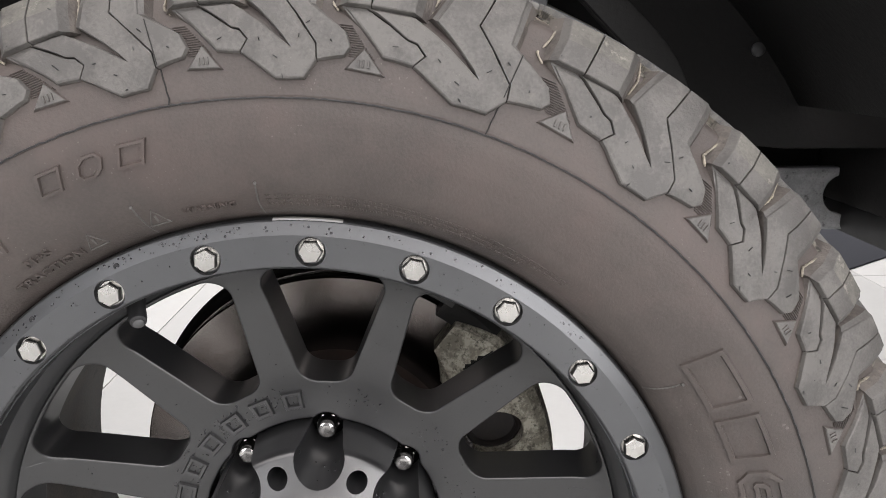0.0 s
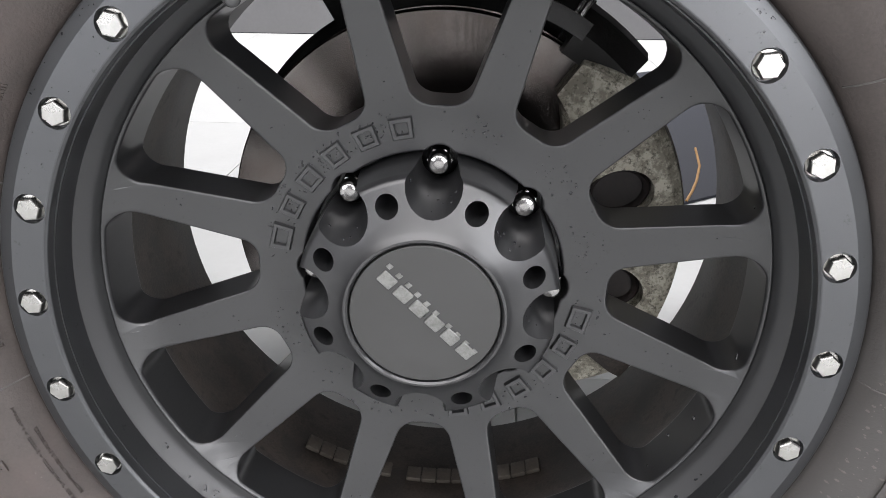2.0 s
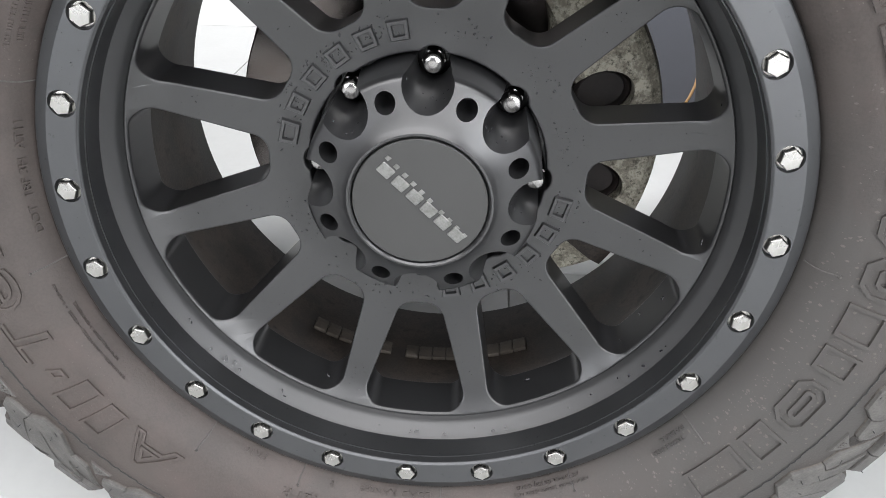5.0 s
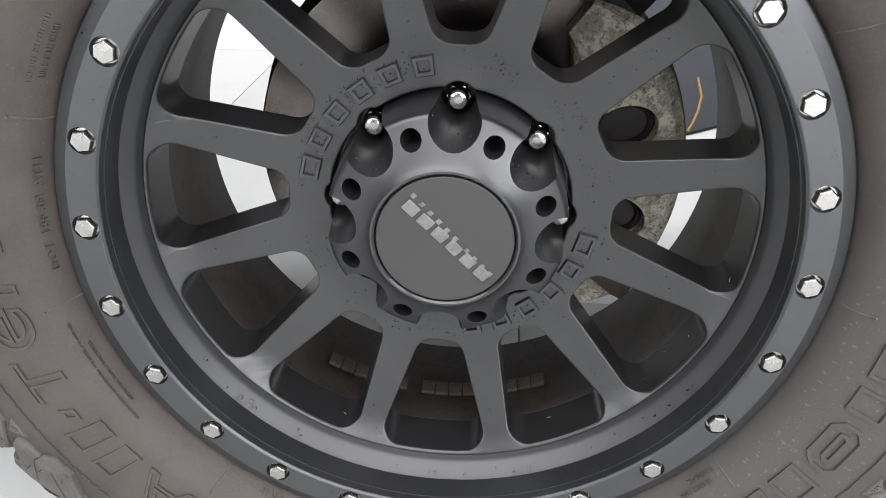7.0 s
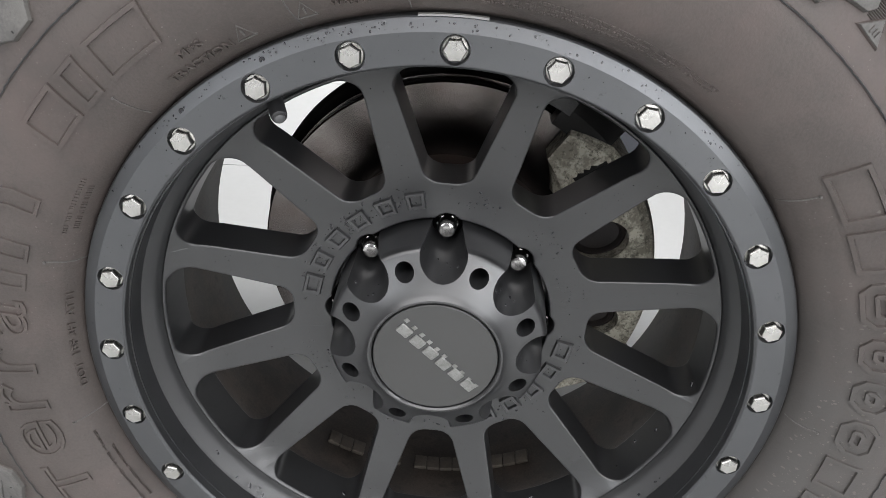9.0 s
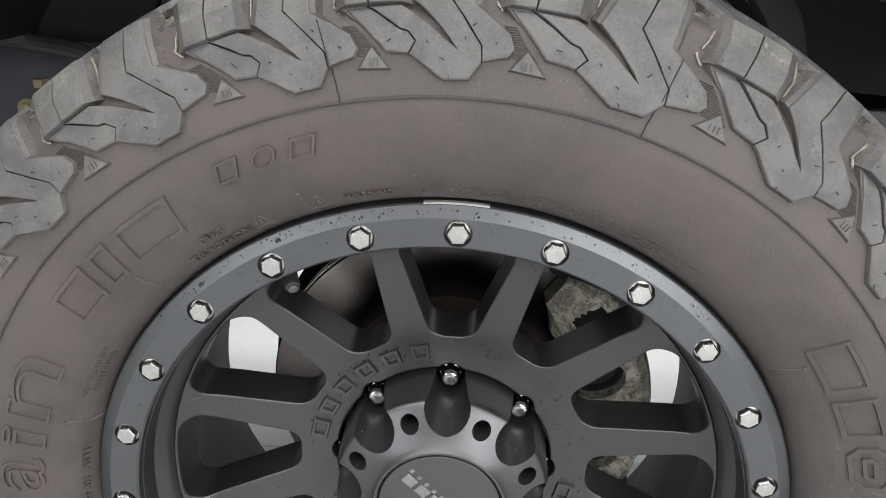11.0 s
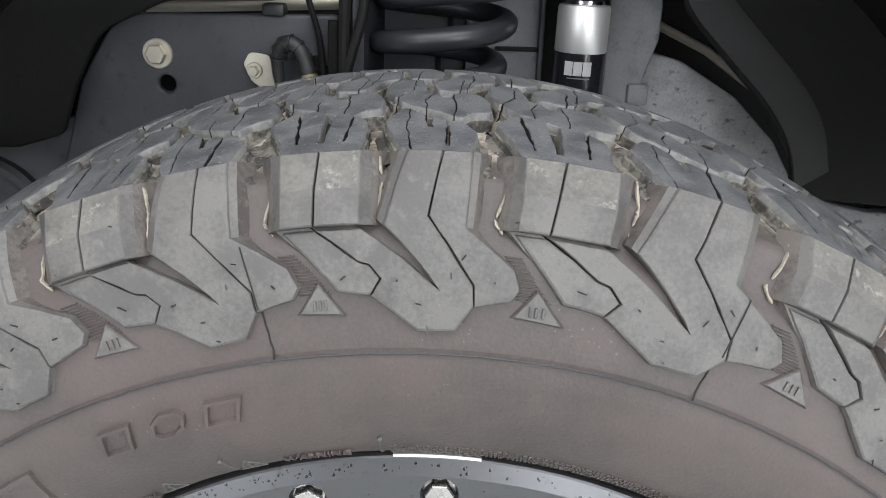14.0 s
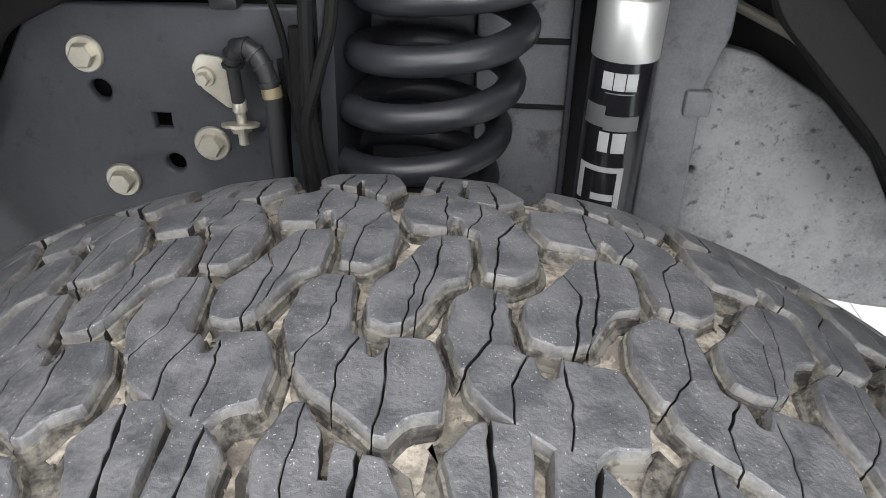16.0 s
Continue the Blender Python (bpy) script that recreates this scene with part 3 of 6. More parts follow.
def hub_cap():
    LUG = 3.2
    bm = bmesh.new()
    lathe(bm, [(0.0005, 0.030), (0.0502, 0.0262), (0.0507, 0.0285), (0.0514, 0.0285), (0.0518, 0.0246), (0.0531, 0.0233), (0.0547, 0.0235), (0.0564, 0.0252),
               (0.0590, 0.0275), (0.068, 0.0322), (0.080, 0.0385), (0.0868, 0.0420), (0.0892, 0.0434), (0.0906, 0.0458), (0.0912, 0.0510), (0.0920, 0.0720), (0.0928, 0.0980), (0.0005, 0.0980)], 160)
    bmesh.ops.remove_doubles(bm, verts=bm.verts, dist=0.0012)
    bmesh.ops.holes_fill(bm, edges=bm.edges)
    cut = bmesh.new()
    for k in range(8):
        a = LUG + 45 * k
        back, front = P(0.0873, a, 0.115), P(0.0868, a, 0.012)
        m = look(back, front)
        tube(cut, m, [(0.0128, 0.0), (0.0132, -0.030), (0.0165, -0.062), (0.0205, -0.080), (0.0262, -0.104)], 32)
        m = look(P(0.0760, a + 22.3, 0.080), P(0.0762, a + 22.3, 0.0))
        tube(cut, m, [(0.0072, 0.0), (0.0079, -0.060)], 24)
    cap = part("centre_cap", carved(bm, cut), M_BLACK, wheel, "satin black centre cap with scalloped lug pockets", angle=32)
    bm = bmesh.new()
    lathe(bm, [(0.0006, 0.0243), (0.0496, 0.0243), (0.0503, 0.0248), (0.0505, 0.0285)], 96)
    part("cap_disc", bm, M_CAP, cap, "flat dark grey badge disc")
    # the badge: silver shapes in a slanting row, and two rows of small bars
    slant = radians(132)
    ax, ay = math.sin(slant), math.cos(slant)

    def badge(x, y, h):
        return Vector((x * ax + y * ay * -1, 0.0241 - h, ZC + x * ay + y * ax))
    for i in range(6):
        bm = bmesh.new()
        c, low = -0.0354 + 0.0145 * i, 0.0026 - 0.0006 * i
        outer = rounded([(c - 0.0064, low - 0.0046, 0.0014), (c + 0.0058, low - 0.0050, 0.0014), (c + 0.0066, low + 0.0048, 0.0014), (c - 0.0056, low + 0.0052, 0.0014)], 3)
        raised(bm, outer, badge, 0.0010, -0.0003, 0.0004, 0.0003, 0.0, (0, 0))
        part("badge_shape", bm, M_BADGE, cap, "small silver badge shape")
    for x0, x1, n in ((-0.0403, 0.0039, 6), (0.0165, 0.0419, 4)):
        for j in range(n):
            bm = bmesh.new()
            c = x0 + (x1 - x0) * j / (n - 1)
            low = 0.0112 - (c + 0.04) * 0.095
            raised(bm, [(c - 0.0024, low - 0.0019), (c + 0.0018, low - 0.0021), (c + 0.0024, low + 0.0019), (c - 0.0018, low + 0.0021)], badge, 0.0006, -0.0003, 0.0003, 0.0002, 0.0, (0, 0))
            part("badge_bar", bm, M_BADGE, cap)
    # lug nuts
    first = None
    for k in range(8):
        if first is None:
            bm = bmesh.new()
            tube(bm, Matrix.Identity(4), [(0.0100, -0.005), (0.0100, 0.0362), (0.0090, 0.0395)], 6)
            tube(bm, Matrix.Identity(4), [(0.0083, 0.038), (0.0082, 0.0450), (0.0076, 0.0482), (0.0063, 0.0502), (0.0046, 0.0510), (0.0026, 0.0512), (0.001, 0.0512)], 20)
            first = part("lug_nut", bm, M_CHROME, wheel, "polished chrome lug nut", angle=30)
            ob = first
        else:
            ob = new("lug_nut", first.data)
            ob.parent = wheel
            ob["label"] = "polished chrome lug nut"
        ob.matrix_basis = Matrix.Translation(-BASES[wheel.name]) @ Matrix.Translation(P(0.0873, LUG + 45 * k, 0.1315)) @ pose(0, 0, 0, 90) @ pose(0, 0, 0, 0, 0, 17 * k)


def wheel_marks():
    """Two raised rows of outlined shapes on the spokes' hub."""
    def on_face(s, t, h):
        r = 0.1133 + t
        return P(r, math.degrees(s / 0.1133), spoke_y(r) - h)
    for start in (-75.0, 105.0):
        for i in range(6):
            c = radians(start + i * 12.9) * 0.1133
            w = 0.0080 if i else 0.0098
            outer = [(c - w, -0.0078), (c + w, -0.0078), (c + w, 0.0078), (c - w, 0.0078)]
            bm = bmesh.new()
            n = 4
            rows = [[bm.verts.new(on_face(s, t, h)) for s, t in pts] for pts, h in ((outer, -0.0006), (shrunk(outer, 0.0002), 0.0016), (shrunk(outer, 0.0009), 0.0030), (shrunk(outer, 0.0032), 0.0030), (shrunk(outer, 0.0036), 0.0024), (shrunk(outer, 0.0038), -0.0001))]
            for lo, hi in zip(rows, rows[1:]):
                for q in range(n):
                    bm.faces.new((lo[q], lo[(q + 1) % n], hi[(q + 1) % n], hi[q]))
            part("raised_mark", bm, M_BLACK, wheel, angle=20)


def wheel_small():
    # valve stem and balance weights
    bm = bmesh.new()
    m = look(P(0.2400, -29.4, 0.042), P(0.2257, -28.5, 0.019))
    tube(bm, m, [(0.0072, 0.004), (0.0066, -0.004), (0.0060, -0.012), (0.0060, -0.0225), (0.0054, -0.0255), (0.0040, -0.0262)], 18)
    tube(bm, m, [(0.0040, -0.0258), (0.0038, -0.0278), (0.0026, -0.0288), (0.0008, -0.0290)], 14, mat=1)
    part("valve_stem", bm, [M_RUBBER, M_VALVE_TIP], wheel, "black rubber valve stem with grey tip")
    bm = bmesh.new()
    box(bm, Matrix.Identity(4), 0.0132, 0.017, 0.0045, 0.0012)
    first = None
    for i in range(16):
        if i in (3, 9, 12):
            continue
        a = 158.0 + i * 3.4
        m = Matrix.Translation(P(0.2365, a, 0.150)) @ pose(0, 0, 0, 0, a, 0)
        if first is None:
            first = ob = part("balance_weight", bm, M_LEAD, wheel, "small stick-on lead balance weight")
        else:
            ob = new("balance_weight", first.data)
            ob.parent = wheel
            ob["label"] = "small stick-on lead balance weight"
        ob.matrix_basis = Matrix.Translation(-BASES[wheel.name]) @ m


def water_spots():
    """Dark dried drops scattered over the hub, the spokes and the lip."""
    rnd = random.Random(77)
    bm = bmesh.new()

    def blot(centre, u, v, size, stretch=2.6):
        n = rnd.randint(5, 8)
        lean = rnd.uniform(0, math.pi)
        long = rnd.uniform(1.0, stretch)
        up = u.cross(v).normalized()
        if up.y > 0:
            up = -up
        ring = []
        for k in range(n):
            t = 2 * math.pi * k / n
            x, y = math.cos(t) * size * long * rnd.uniform(0.7, 1.2), math.sin(t) * size * rnd.uniform(0.7, 1.2)
            x, y = x * math.cos(lean) - y * math.sin(lean), x * math.sin(lean) + y * math.cos(lean)
            ring.append(bm.verts.new(centre + u * x + v * y + up * 0.00005))
        top = bm.verts.new(centre + up * (0.00012 + size * 0.12))
        for k in range(n):
            bm.faces.new((ring[k], ring[(k + 1) % n], top))

    def on_spoke(r, a, size):
        p = P(r, a, spoke_y(r))
        v = (P(r + 0.001, a, spoke_y(r + 0.001)) - p).normalized()
        u = (P(r, a + 0.5, spoke_y(r)) - p).normalized()
        blot(p, u, v, size)
    for centre, spread, many in ((-75, 8, 26), (-60, 9, 40), (-42, 10, 40), (-20, 10, 24), (15, 12, 26), (48, 10, 34), (75, 12, 40), (105, 14, 30), (140, 14, 26), (200, 25, 34), (-110, 18, 40)):
        for _ in range(many):
            r = rnd.uniform(0.1065, 0.1270)
            on_spoke(r, centre + rnd.gauss(0, spread * 0.5), rnd.choice((0.0003, 0.0004, 0.0005, 0.0007, 0.0009)))
    for k in range(12):
        for _ in range(rnd.randint(3, 11)):
            r = rnd.uniform(0.13, 0.222)
            on_spoke(r, 17.5 + 30 * k + math.degrees(rnd.uniform(-0.0075, 0.0075) / r), rnd.choice((0.00025, 0.0003, 0.0005)))
    for _ in range(26):
        a = rnd.uniform(120, 240)
        r = rnd.uniform(0.2335, 0.2365)
        p = P(r, a, 0.0352 + (0.2345 - r) * 1.6)
        blot(p, (P(r, a + 0.5, p.y) - p).normalized(), Vector((-p.x, 0.0, ZC - p.z)).normalized() * 0.6 + Vector((0, 0.8, 0)), rnd.choice((0.0005, 0.0008, 0.0011)))
    for _ in range(60):
        a = rnd.uniform(-75, 45)
        r = rnd.choice((rnd.uniform(0.246, 0.262), rnd.uniform(0.258, 0.2612)))
        if abs((a - B0 + 7.5) % 15 - 7.5) > 2.9:
            p = P(r, a, 0.0012)
            blot(p, Vector((1, 0, 0)), Vector((0, 0, 1)), rnd.choice((0.00025, 0.0003, 0.0005)), 1.4)
    for i in range(120):
        a = rnd.uniform(-62, 44) if i % 3 else rnd.gauss(-14, 9)
        r = rnd.uniform(0.2652, 0.2708)
        p = P(r, a, 0.0016 + (r - 0.2645) * 0.3836)
        up_slope = (P(r + 0.001, a, p.y + 0.00038) - p).normalized()
        blot(p, (P(r, a + 0.5, p.y) - p).normalized(), up_slope, rnd.choice((0.0003, 0.0004, 0.0005, 0.0008)), 1.5)
    # drops in the cap's pockets and on the spokes' outer walls
    def drop(p, up, size):
        u = up.orthogonal().normalized()
        v = up.cross(u)
        lean, long = rnd.uniform(0, 6.28), rnd.uniform(1.0, 2.2)
        rings = []
        for wide, high in ((1.0, -0.05), (0.82, 0.35), (0.45, 0.60)):
            row = []
            for k in range(8):
                t = 2 * math.pi * k / 8
                x, y = math.cos(t) * size * wide * long, math.sin(t) * size * wide
                row.append(bm.verts.new(p + u * (x * math.cos(lean) - y * math.sin(lean)) + v * (x * math.sin(lean) + y * math.cos(lean)) + up * size * high))
            rings.append(row)
        for lo, hi in zip(rings, rings[1:]):
            for k in range(8):
                bm.faces.new((lo[k], lo[(k + 1) % 8], hi[(k + 1) % 8], hi[k]))
        bm.faces.new(rings[-1])
    for k, many in ((-1, 7), (0, 8), (1, 9), (2, 6), (-2, 4)):
        a = 3.2 + 45 * k
        for _ in range(many):
            y = rnd.uniform(0.040, 0.062)
            rad = float(np.interp(y, (0.011, 0.035, 0.053, 0.085), (0.0262, 0.0205, 0.0165, 0.0132)))
            phi = radians(180 + rnd.gauss(0, 38))
            out, side = P(1, a, 0) - P(0, a, 0), P(1, a + 90, 0) - P(0, a + 90, 0)
            ray_out = out * math.cos(phi) + side * math.sin(phi)
            drop(P(0.0870, a, y) + ray_out * rad, (-ray_out + Vector((0, -0.3, 0))).normalized(), rnd.choice((0.0005, 0.0007, 0.0010)))
    for k, tau, y in ((4, -0.020, 0.072), (4, 0.008, 0.082), (4, 0.034, 0.070), (5, 0.012, 0.080), (3, 0.036, 0.066), (2, 0.040, 0.064), (7, -0.034, 0.072)):
        a = B0 + 30 * k + math.degrees(tau / 0.2262)
        drop(P(0.2264, a, y), P(0, 0, 0) - P(1, a, 0), rnd.choice((0.0010, 0.0013, 0.0016)))
    bmesh.ops.recalc_face_normals(bm, faces=bm.faces)
    part("water_spotting", bm, M_BLACK_GLOSS, wheel, "dark dried water spots on the paint")["kind"] = "stuff"


water_spots()
wheel_face()
wheel_rim()
ring = bolt_ring()
hub_cap()
wheel_marks()
wheel_small()

# ---- tyre ----
tyre = thing("tyre", (0, 0.118, 0), "worn dusty all-terrain truck tyre with chunky tread", "tyre")
YC = 0.1175
SIDE_R = (0.2690, 0.2745, 0.2790, 0.2850, 0.2970, 0.3100, 0.3250, 0.3400, 0.3486, 0.3496, 0.3506, 0.3700, 0.3900, 0.4020, 0.4120, 0.4165, 0.4200, 0.4266)
SIDE_Y = (0.0260, 0.0120, 0.0010, -0.0070, -0.0158, -0.0210, -0.0252, -0.0272, -0.0270, -0.0281, -0.0256, -0.0222, -0.0165, -0.0115, -0.0060, -0.0028, 0.0000, 0.0060)


def side_y(r):
    return float(np.interp(r, SIDE_R, SIDE_Y))


def crown(y):
    return 0.438 - 0.0112 * ((y - YC) / 0.1175) ** 2 - 1.6 * max(y - 0.16, 0.0) ** 2


MARKS = [-36.0, -20.2, -6.2, 7.45, 25.5, 41.8, 55.3, 68.0]
while MARKS[-1] < 324.0 - 8:
    left = round((324.0 - MARKS[-1]) / 15.9)
    MARKS.append(MARKS[-1] + (324.0 - MARKS[-1]) / left + (1.3, -1.2, 0.6, -0.7)[left % 4] * (left > 1))
PITCHES = len(MARKS) - (1 if abs(MARKS[-1] - 324.0) < 0.5 else 0)
MARKS = MARKS[:PITCHES]


def turn_at(k):
    """The angle of the pattern at pitch k, with its uneven pitches."""
    n = PITCHES
    i = math.floor(k)
    lo = MARKS[i % n] + 360 * (i // n)
    hi = MARKS[(i + 1) % n] + 360 * ((i + 1) // n)
    return lo + (hi - lo) * (k - i)


def on_tread(s, t, h):
    return P(crown(t) + h, math.degrees(s / 0.436), t)


def on_side(s, t, h):
    """s along the arc at r = 0.39, t the distance from the axle, h proud of the sidewall."""
    d = 0.002
    ny, nr = side_y(t + d) - side_y(t - d), 2 * d
    k = math.hypot(ny, nr)
    return P(t + h * ny / k, math.degrees(s / 0.39), side_y(t) - h * nr / k)


def sink(r):
    """How deep the shoulder grooves lie under the sidewall's outer line."""
    f = min(max((r - 0.3905) / 0.011, 0.0), 1.0)
    return 0.0050 * f * f * (3 - 2 * f)


def carcass():
    bm = bmesh.new()
    rows = [(r, y) for r, y in zip(SIDE_R, SIDE_Y) if r <= 0.4121]
    fine = []
    for (r0, y0), (r1, y1) in zip(rows, rows[1:]):
        n = max(1, int((r1 - r0) / 0.004))
        fine += [(r0 + (r1 - r0) * k / n, float(np.interp(r0 + (r1 - r0) * k / n, SIDE_R, SIDE_Y))) for k in range(n)]
    fine = [(r, y + sink(r)) for r, y in fine] + [(0.4120, -0.0010), (0.4150, 0.0005), (0.4172, 0.0022), (0.4186, 0.0050)]
    lathe(bm, fine, 240)
    part("outer_sidewall", bm, M_SIDE, tyre, "brownish dusty rubber sidewall", angle=28)
    bm = bmesh.new()
    lathe(bm, [(r, 2 * YC - y) for r, y in rows if r < 0.405], 144)
    part("inner_sidewall", bm, M_SIDE, tyre, angle=40)
    bm = bmesh.new()
    half = [(0.4186, 0.0050), (0.4194, 0.0085)]
    lathe(bm, half + [(crown(y) - 0.0088, y) for y in np.linspace(0.012, 0.223, 22)] + [(0.4030, 0.2300), (0.4005, 0.2406)], 240)
    part("tread_base", bm, M_GROOVE, tyre, "tan dirt packed in the tread grooves", angle=60)
    rnd = random.Random(31)
    bm = bmesh.new()
    sweep(bm, [on_side(radians(a) * 0.39, 0.3494 + rnd.uniform(-0.0003, 0.0003), rnd.uniform(-0.0001, 0.0004)) for a in np.arange(0, 360, 0.5)], 0.00055, 6, True)
    part("mould_ridge", bm, M_RUBBER, tyre, "thin ragged mould ridge round the sidewall")


LUG_A = [[(-.235, .040), (-.158, .0525), (-.120, .0540), (-.078, .0140), (-.067, .0140), (-.108, .0546), (.000, .0545), (.008, .0500), (.014, .0140), (.038, .0140), (.050, .0502),
          (.136, .0460), (.120, .0140), (.129, .0140), (.147, .0452), (.212, .0370), (.207, .0010), (-.135, .0010), (-.155, .0160)]]
LUG_B = [[(.275, .0360), (.345, .0545), (.390, .0545), (.380, .0300), (.402, .0120), (.410, .0008), (.370, .0030), (.325, .0170)],
         [(.390, .0545), (.450, .0460), (.474, .0300), (.490, .0300), (.490, .0420), (.558, .0392), (.551, .0045), (.561, .0045), (.568, .0386), (.634, .0376), (.695, .0253), (.680, .0100), (.662, .0008),
          (.410, .0008), (.402, .0120), (.380, .0300)]]
MID = [[(.000, .0715), (-.052, .0875), (-.040, .1060), (.028, .1150), (.100, .1140), (.090, .086), (.020, .0715)],
       [(.100, .114), (.140, .1140), (.160, .094), (.170, .084), (.205, .082), (.155, .068), (.165, .0525), (.090, .0575), (.030, .0645), (.020, .0715), (.090, .086)],
       [(.205, .082), (.222, .082), (.240, .0735), (.262, .0735), (.280, .083), (.300, .064), (.290, .0425), (.250, .0460), (.165, .0525), (.155, .068)],
       [(.280, .083), (.422, .083), (.474, .069), (.470, .0525), (.380, .0495), (.330, .0415), (.290, .0425), (.300, .064)]]
CORE = [[(.480, .0995), (.490, .1105), (.545, .1185), (.595, .130), (.640, .118), (.612, .0875), (.570, .0860), (.500, .0890)],
        [(.595, .130), (.650, .1445), (.700, .1465), (.690, .1200), (.650, .0915), (.612, .0875), (.640, .118)],
        [(.700, .1465), (.795, .1470), (.812, .1360), (.806, .1172), (.735, .1125), (.672, .0960), (.650, .0915), (.690, .1200)]]
SIDE_FACE = [([(-.128, .4269), (-.124, .4126), (-.137, .4003)], [(.038, .4269), (.020, .4126), (.007, .4003)]), ([(.038, .4269), (.020, .4126), (.007, .4003)], [(.214, .4269), (.212, .4126), (.205, .4003)])]
SIDE_PLATE = [[(-.133, .3990), (.007, .3990), (.190, .3868), (.238, .3855), (.286, .3800), (.240, .3734), (.092, .3750)],
              [(.007, .3990), (.205, .3990), (.380, .3885), (.556, .3755), (.430, .3885), (.300, .4000), (.398, .4268), (.545, .4268), (.492, .4034), (.704, .3785), (.714, .3701), (.638, .3597), (.460, .3590), (.240, .3734), (.286, .3800), (.238, .3855), (.190, .3868)],
              [(.545, .4268), (.666, .4268), (.653, .4000), (.880, .3860), (.916, .3780), (.883, .3734), (.714, .3701), (.704, .3785), (.492, .4034)]]


def bent(poly, k, arm, flip=None):
    out = []
    for u, t in poly:
        if flip is not None:
            u, t = 2 * flip - u, 2 * YC - t
        out.append((radians(turn_at(k + u)) * arm, t))
    return out


def ragged(poly, rnd, step=0.006, amount=0.00035):
    """The polygon with its sides broken up a little, as worn rubber is."""
    out = []
    for p, q in zip(poly, poly[1:] + poly[:1]):
        n = max(1, int(math.dist(p, q) / step))
        for k in range(n):
            out.append((p[0] + (q[0] - p[0]) * k / n + rnd.uniform(-amount, amount), p[1] + (q[1] - p[1]) * k / n + rnd.uniform(-amount, amount)))
    return out


def spot(p):
    return round(p[0] * 20000), round(p[1] * 20000)


def pulled(poly, dists):
    """The polygon with each side moved inwards by a distance of its own."""
    n = len(poly)
    area = sum(poly[i - 1][0] * poly[i][1] - poly[i][0] * poly[i - 1][1] for i in range(n))
    sign = 1 if area > 0 else -1
    out = []
    for i in range(n):
        (ax, ay), (px, py), (bx, by) = poly[i - 1], poly[i], poly[(i + 1) % n]
        la, lb = math.hypot(px - ax, py - ay) or 1, math.hypot(bx - px, by - py) or 1
        n1 = (-(py - ay) / la * sign, (px - ax) / la * sign)
        n2 = (-(by - py) / lb * sign, (bx - px) / lb * sign)
        d1, d2 = dists[i - 1], dists[i]
        det = n1[0] * n2[1] - n1[1] * n2[0]
        if abs(det) < 0.35:
            mx, my = (n1[0] * d1 + n2[0] * d2) / 2, (n1[1] * d1 + n2[1] * d2) / 2
        else:
            mx, my = (d1 * n2[1] - d2 * n1[1]) / det, (n1[0] * d2 - n2[0] * d1) / det
        out.append((px + mx, py + my))
    return out


def open_gap(poly, i):
    """How far the polygon's own outline stands off outside its side i."""
    n = len(poly)
    area = sum(poly[j - 1][0] * poly[j][1] - poly[j][0] * poly[j - 1][1] for j in range(n))
    sign = 1 if area > 0 else -1
    p, q = poly[i], poly[(i + 1) % n]
    length = math.dist(p, q) or 1
    ox, oy = (q[1] - p[1]) / length * sign, -(q[0] - p[0]) / length * sign
    mx, my = (p[0] + q[0]) / 2, (p[1] + q[1]) / 2
    best = 1.0
    for j in range(n):
        if j == i:
            continue
        (ax, ay), (bx, by) = poly[j], poly[(j + 1) % n]
        ex, ey = bx - ax, by - ay
        det = ox * -ey + ex * oy
        if abs(det) < 1e-9:
            continue
        u = ((ax - mx) * -ey + ex * (ay - my)) / det
        w = (ox * (ay - my) - oy * (ax - mx)) / det
        if u > 1e-5 and -0.01 <= w <= 1.01:
            best = min(best, u)
    return best


# height above the tread, then how far open, slotted and slit sides stand in
STEPS = [(-0.0108, -0.0034, -0.0007, 0.0), (-0.0080, -0.0026, -0.0006, 0.0), (-0.0072, -0.0010, -0.0004, 0.0), (-0.0040, -0.0005, -0.0003, 0.0), (-0.0035, 0.0004, -0.0002, 0.0), (-0.0014, 0.0006, -0.0001, 0.0), (-0.0004, 0.0009, 0.0002, 0.0), (0.0, 0.0016, 0.0009, 0.0002)]


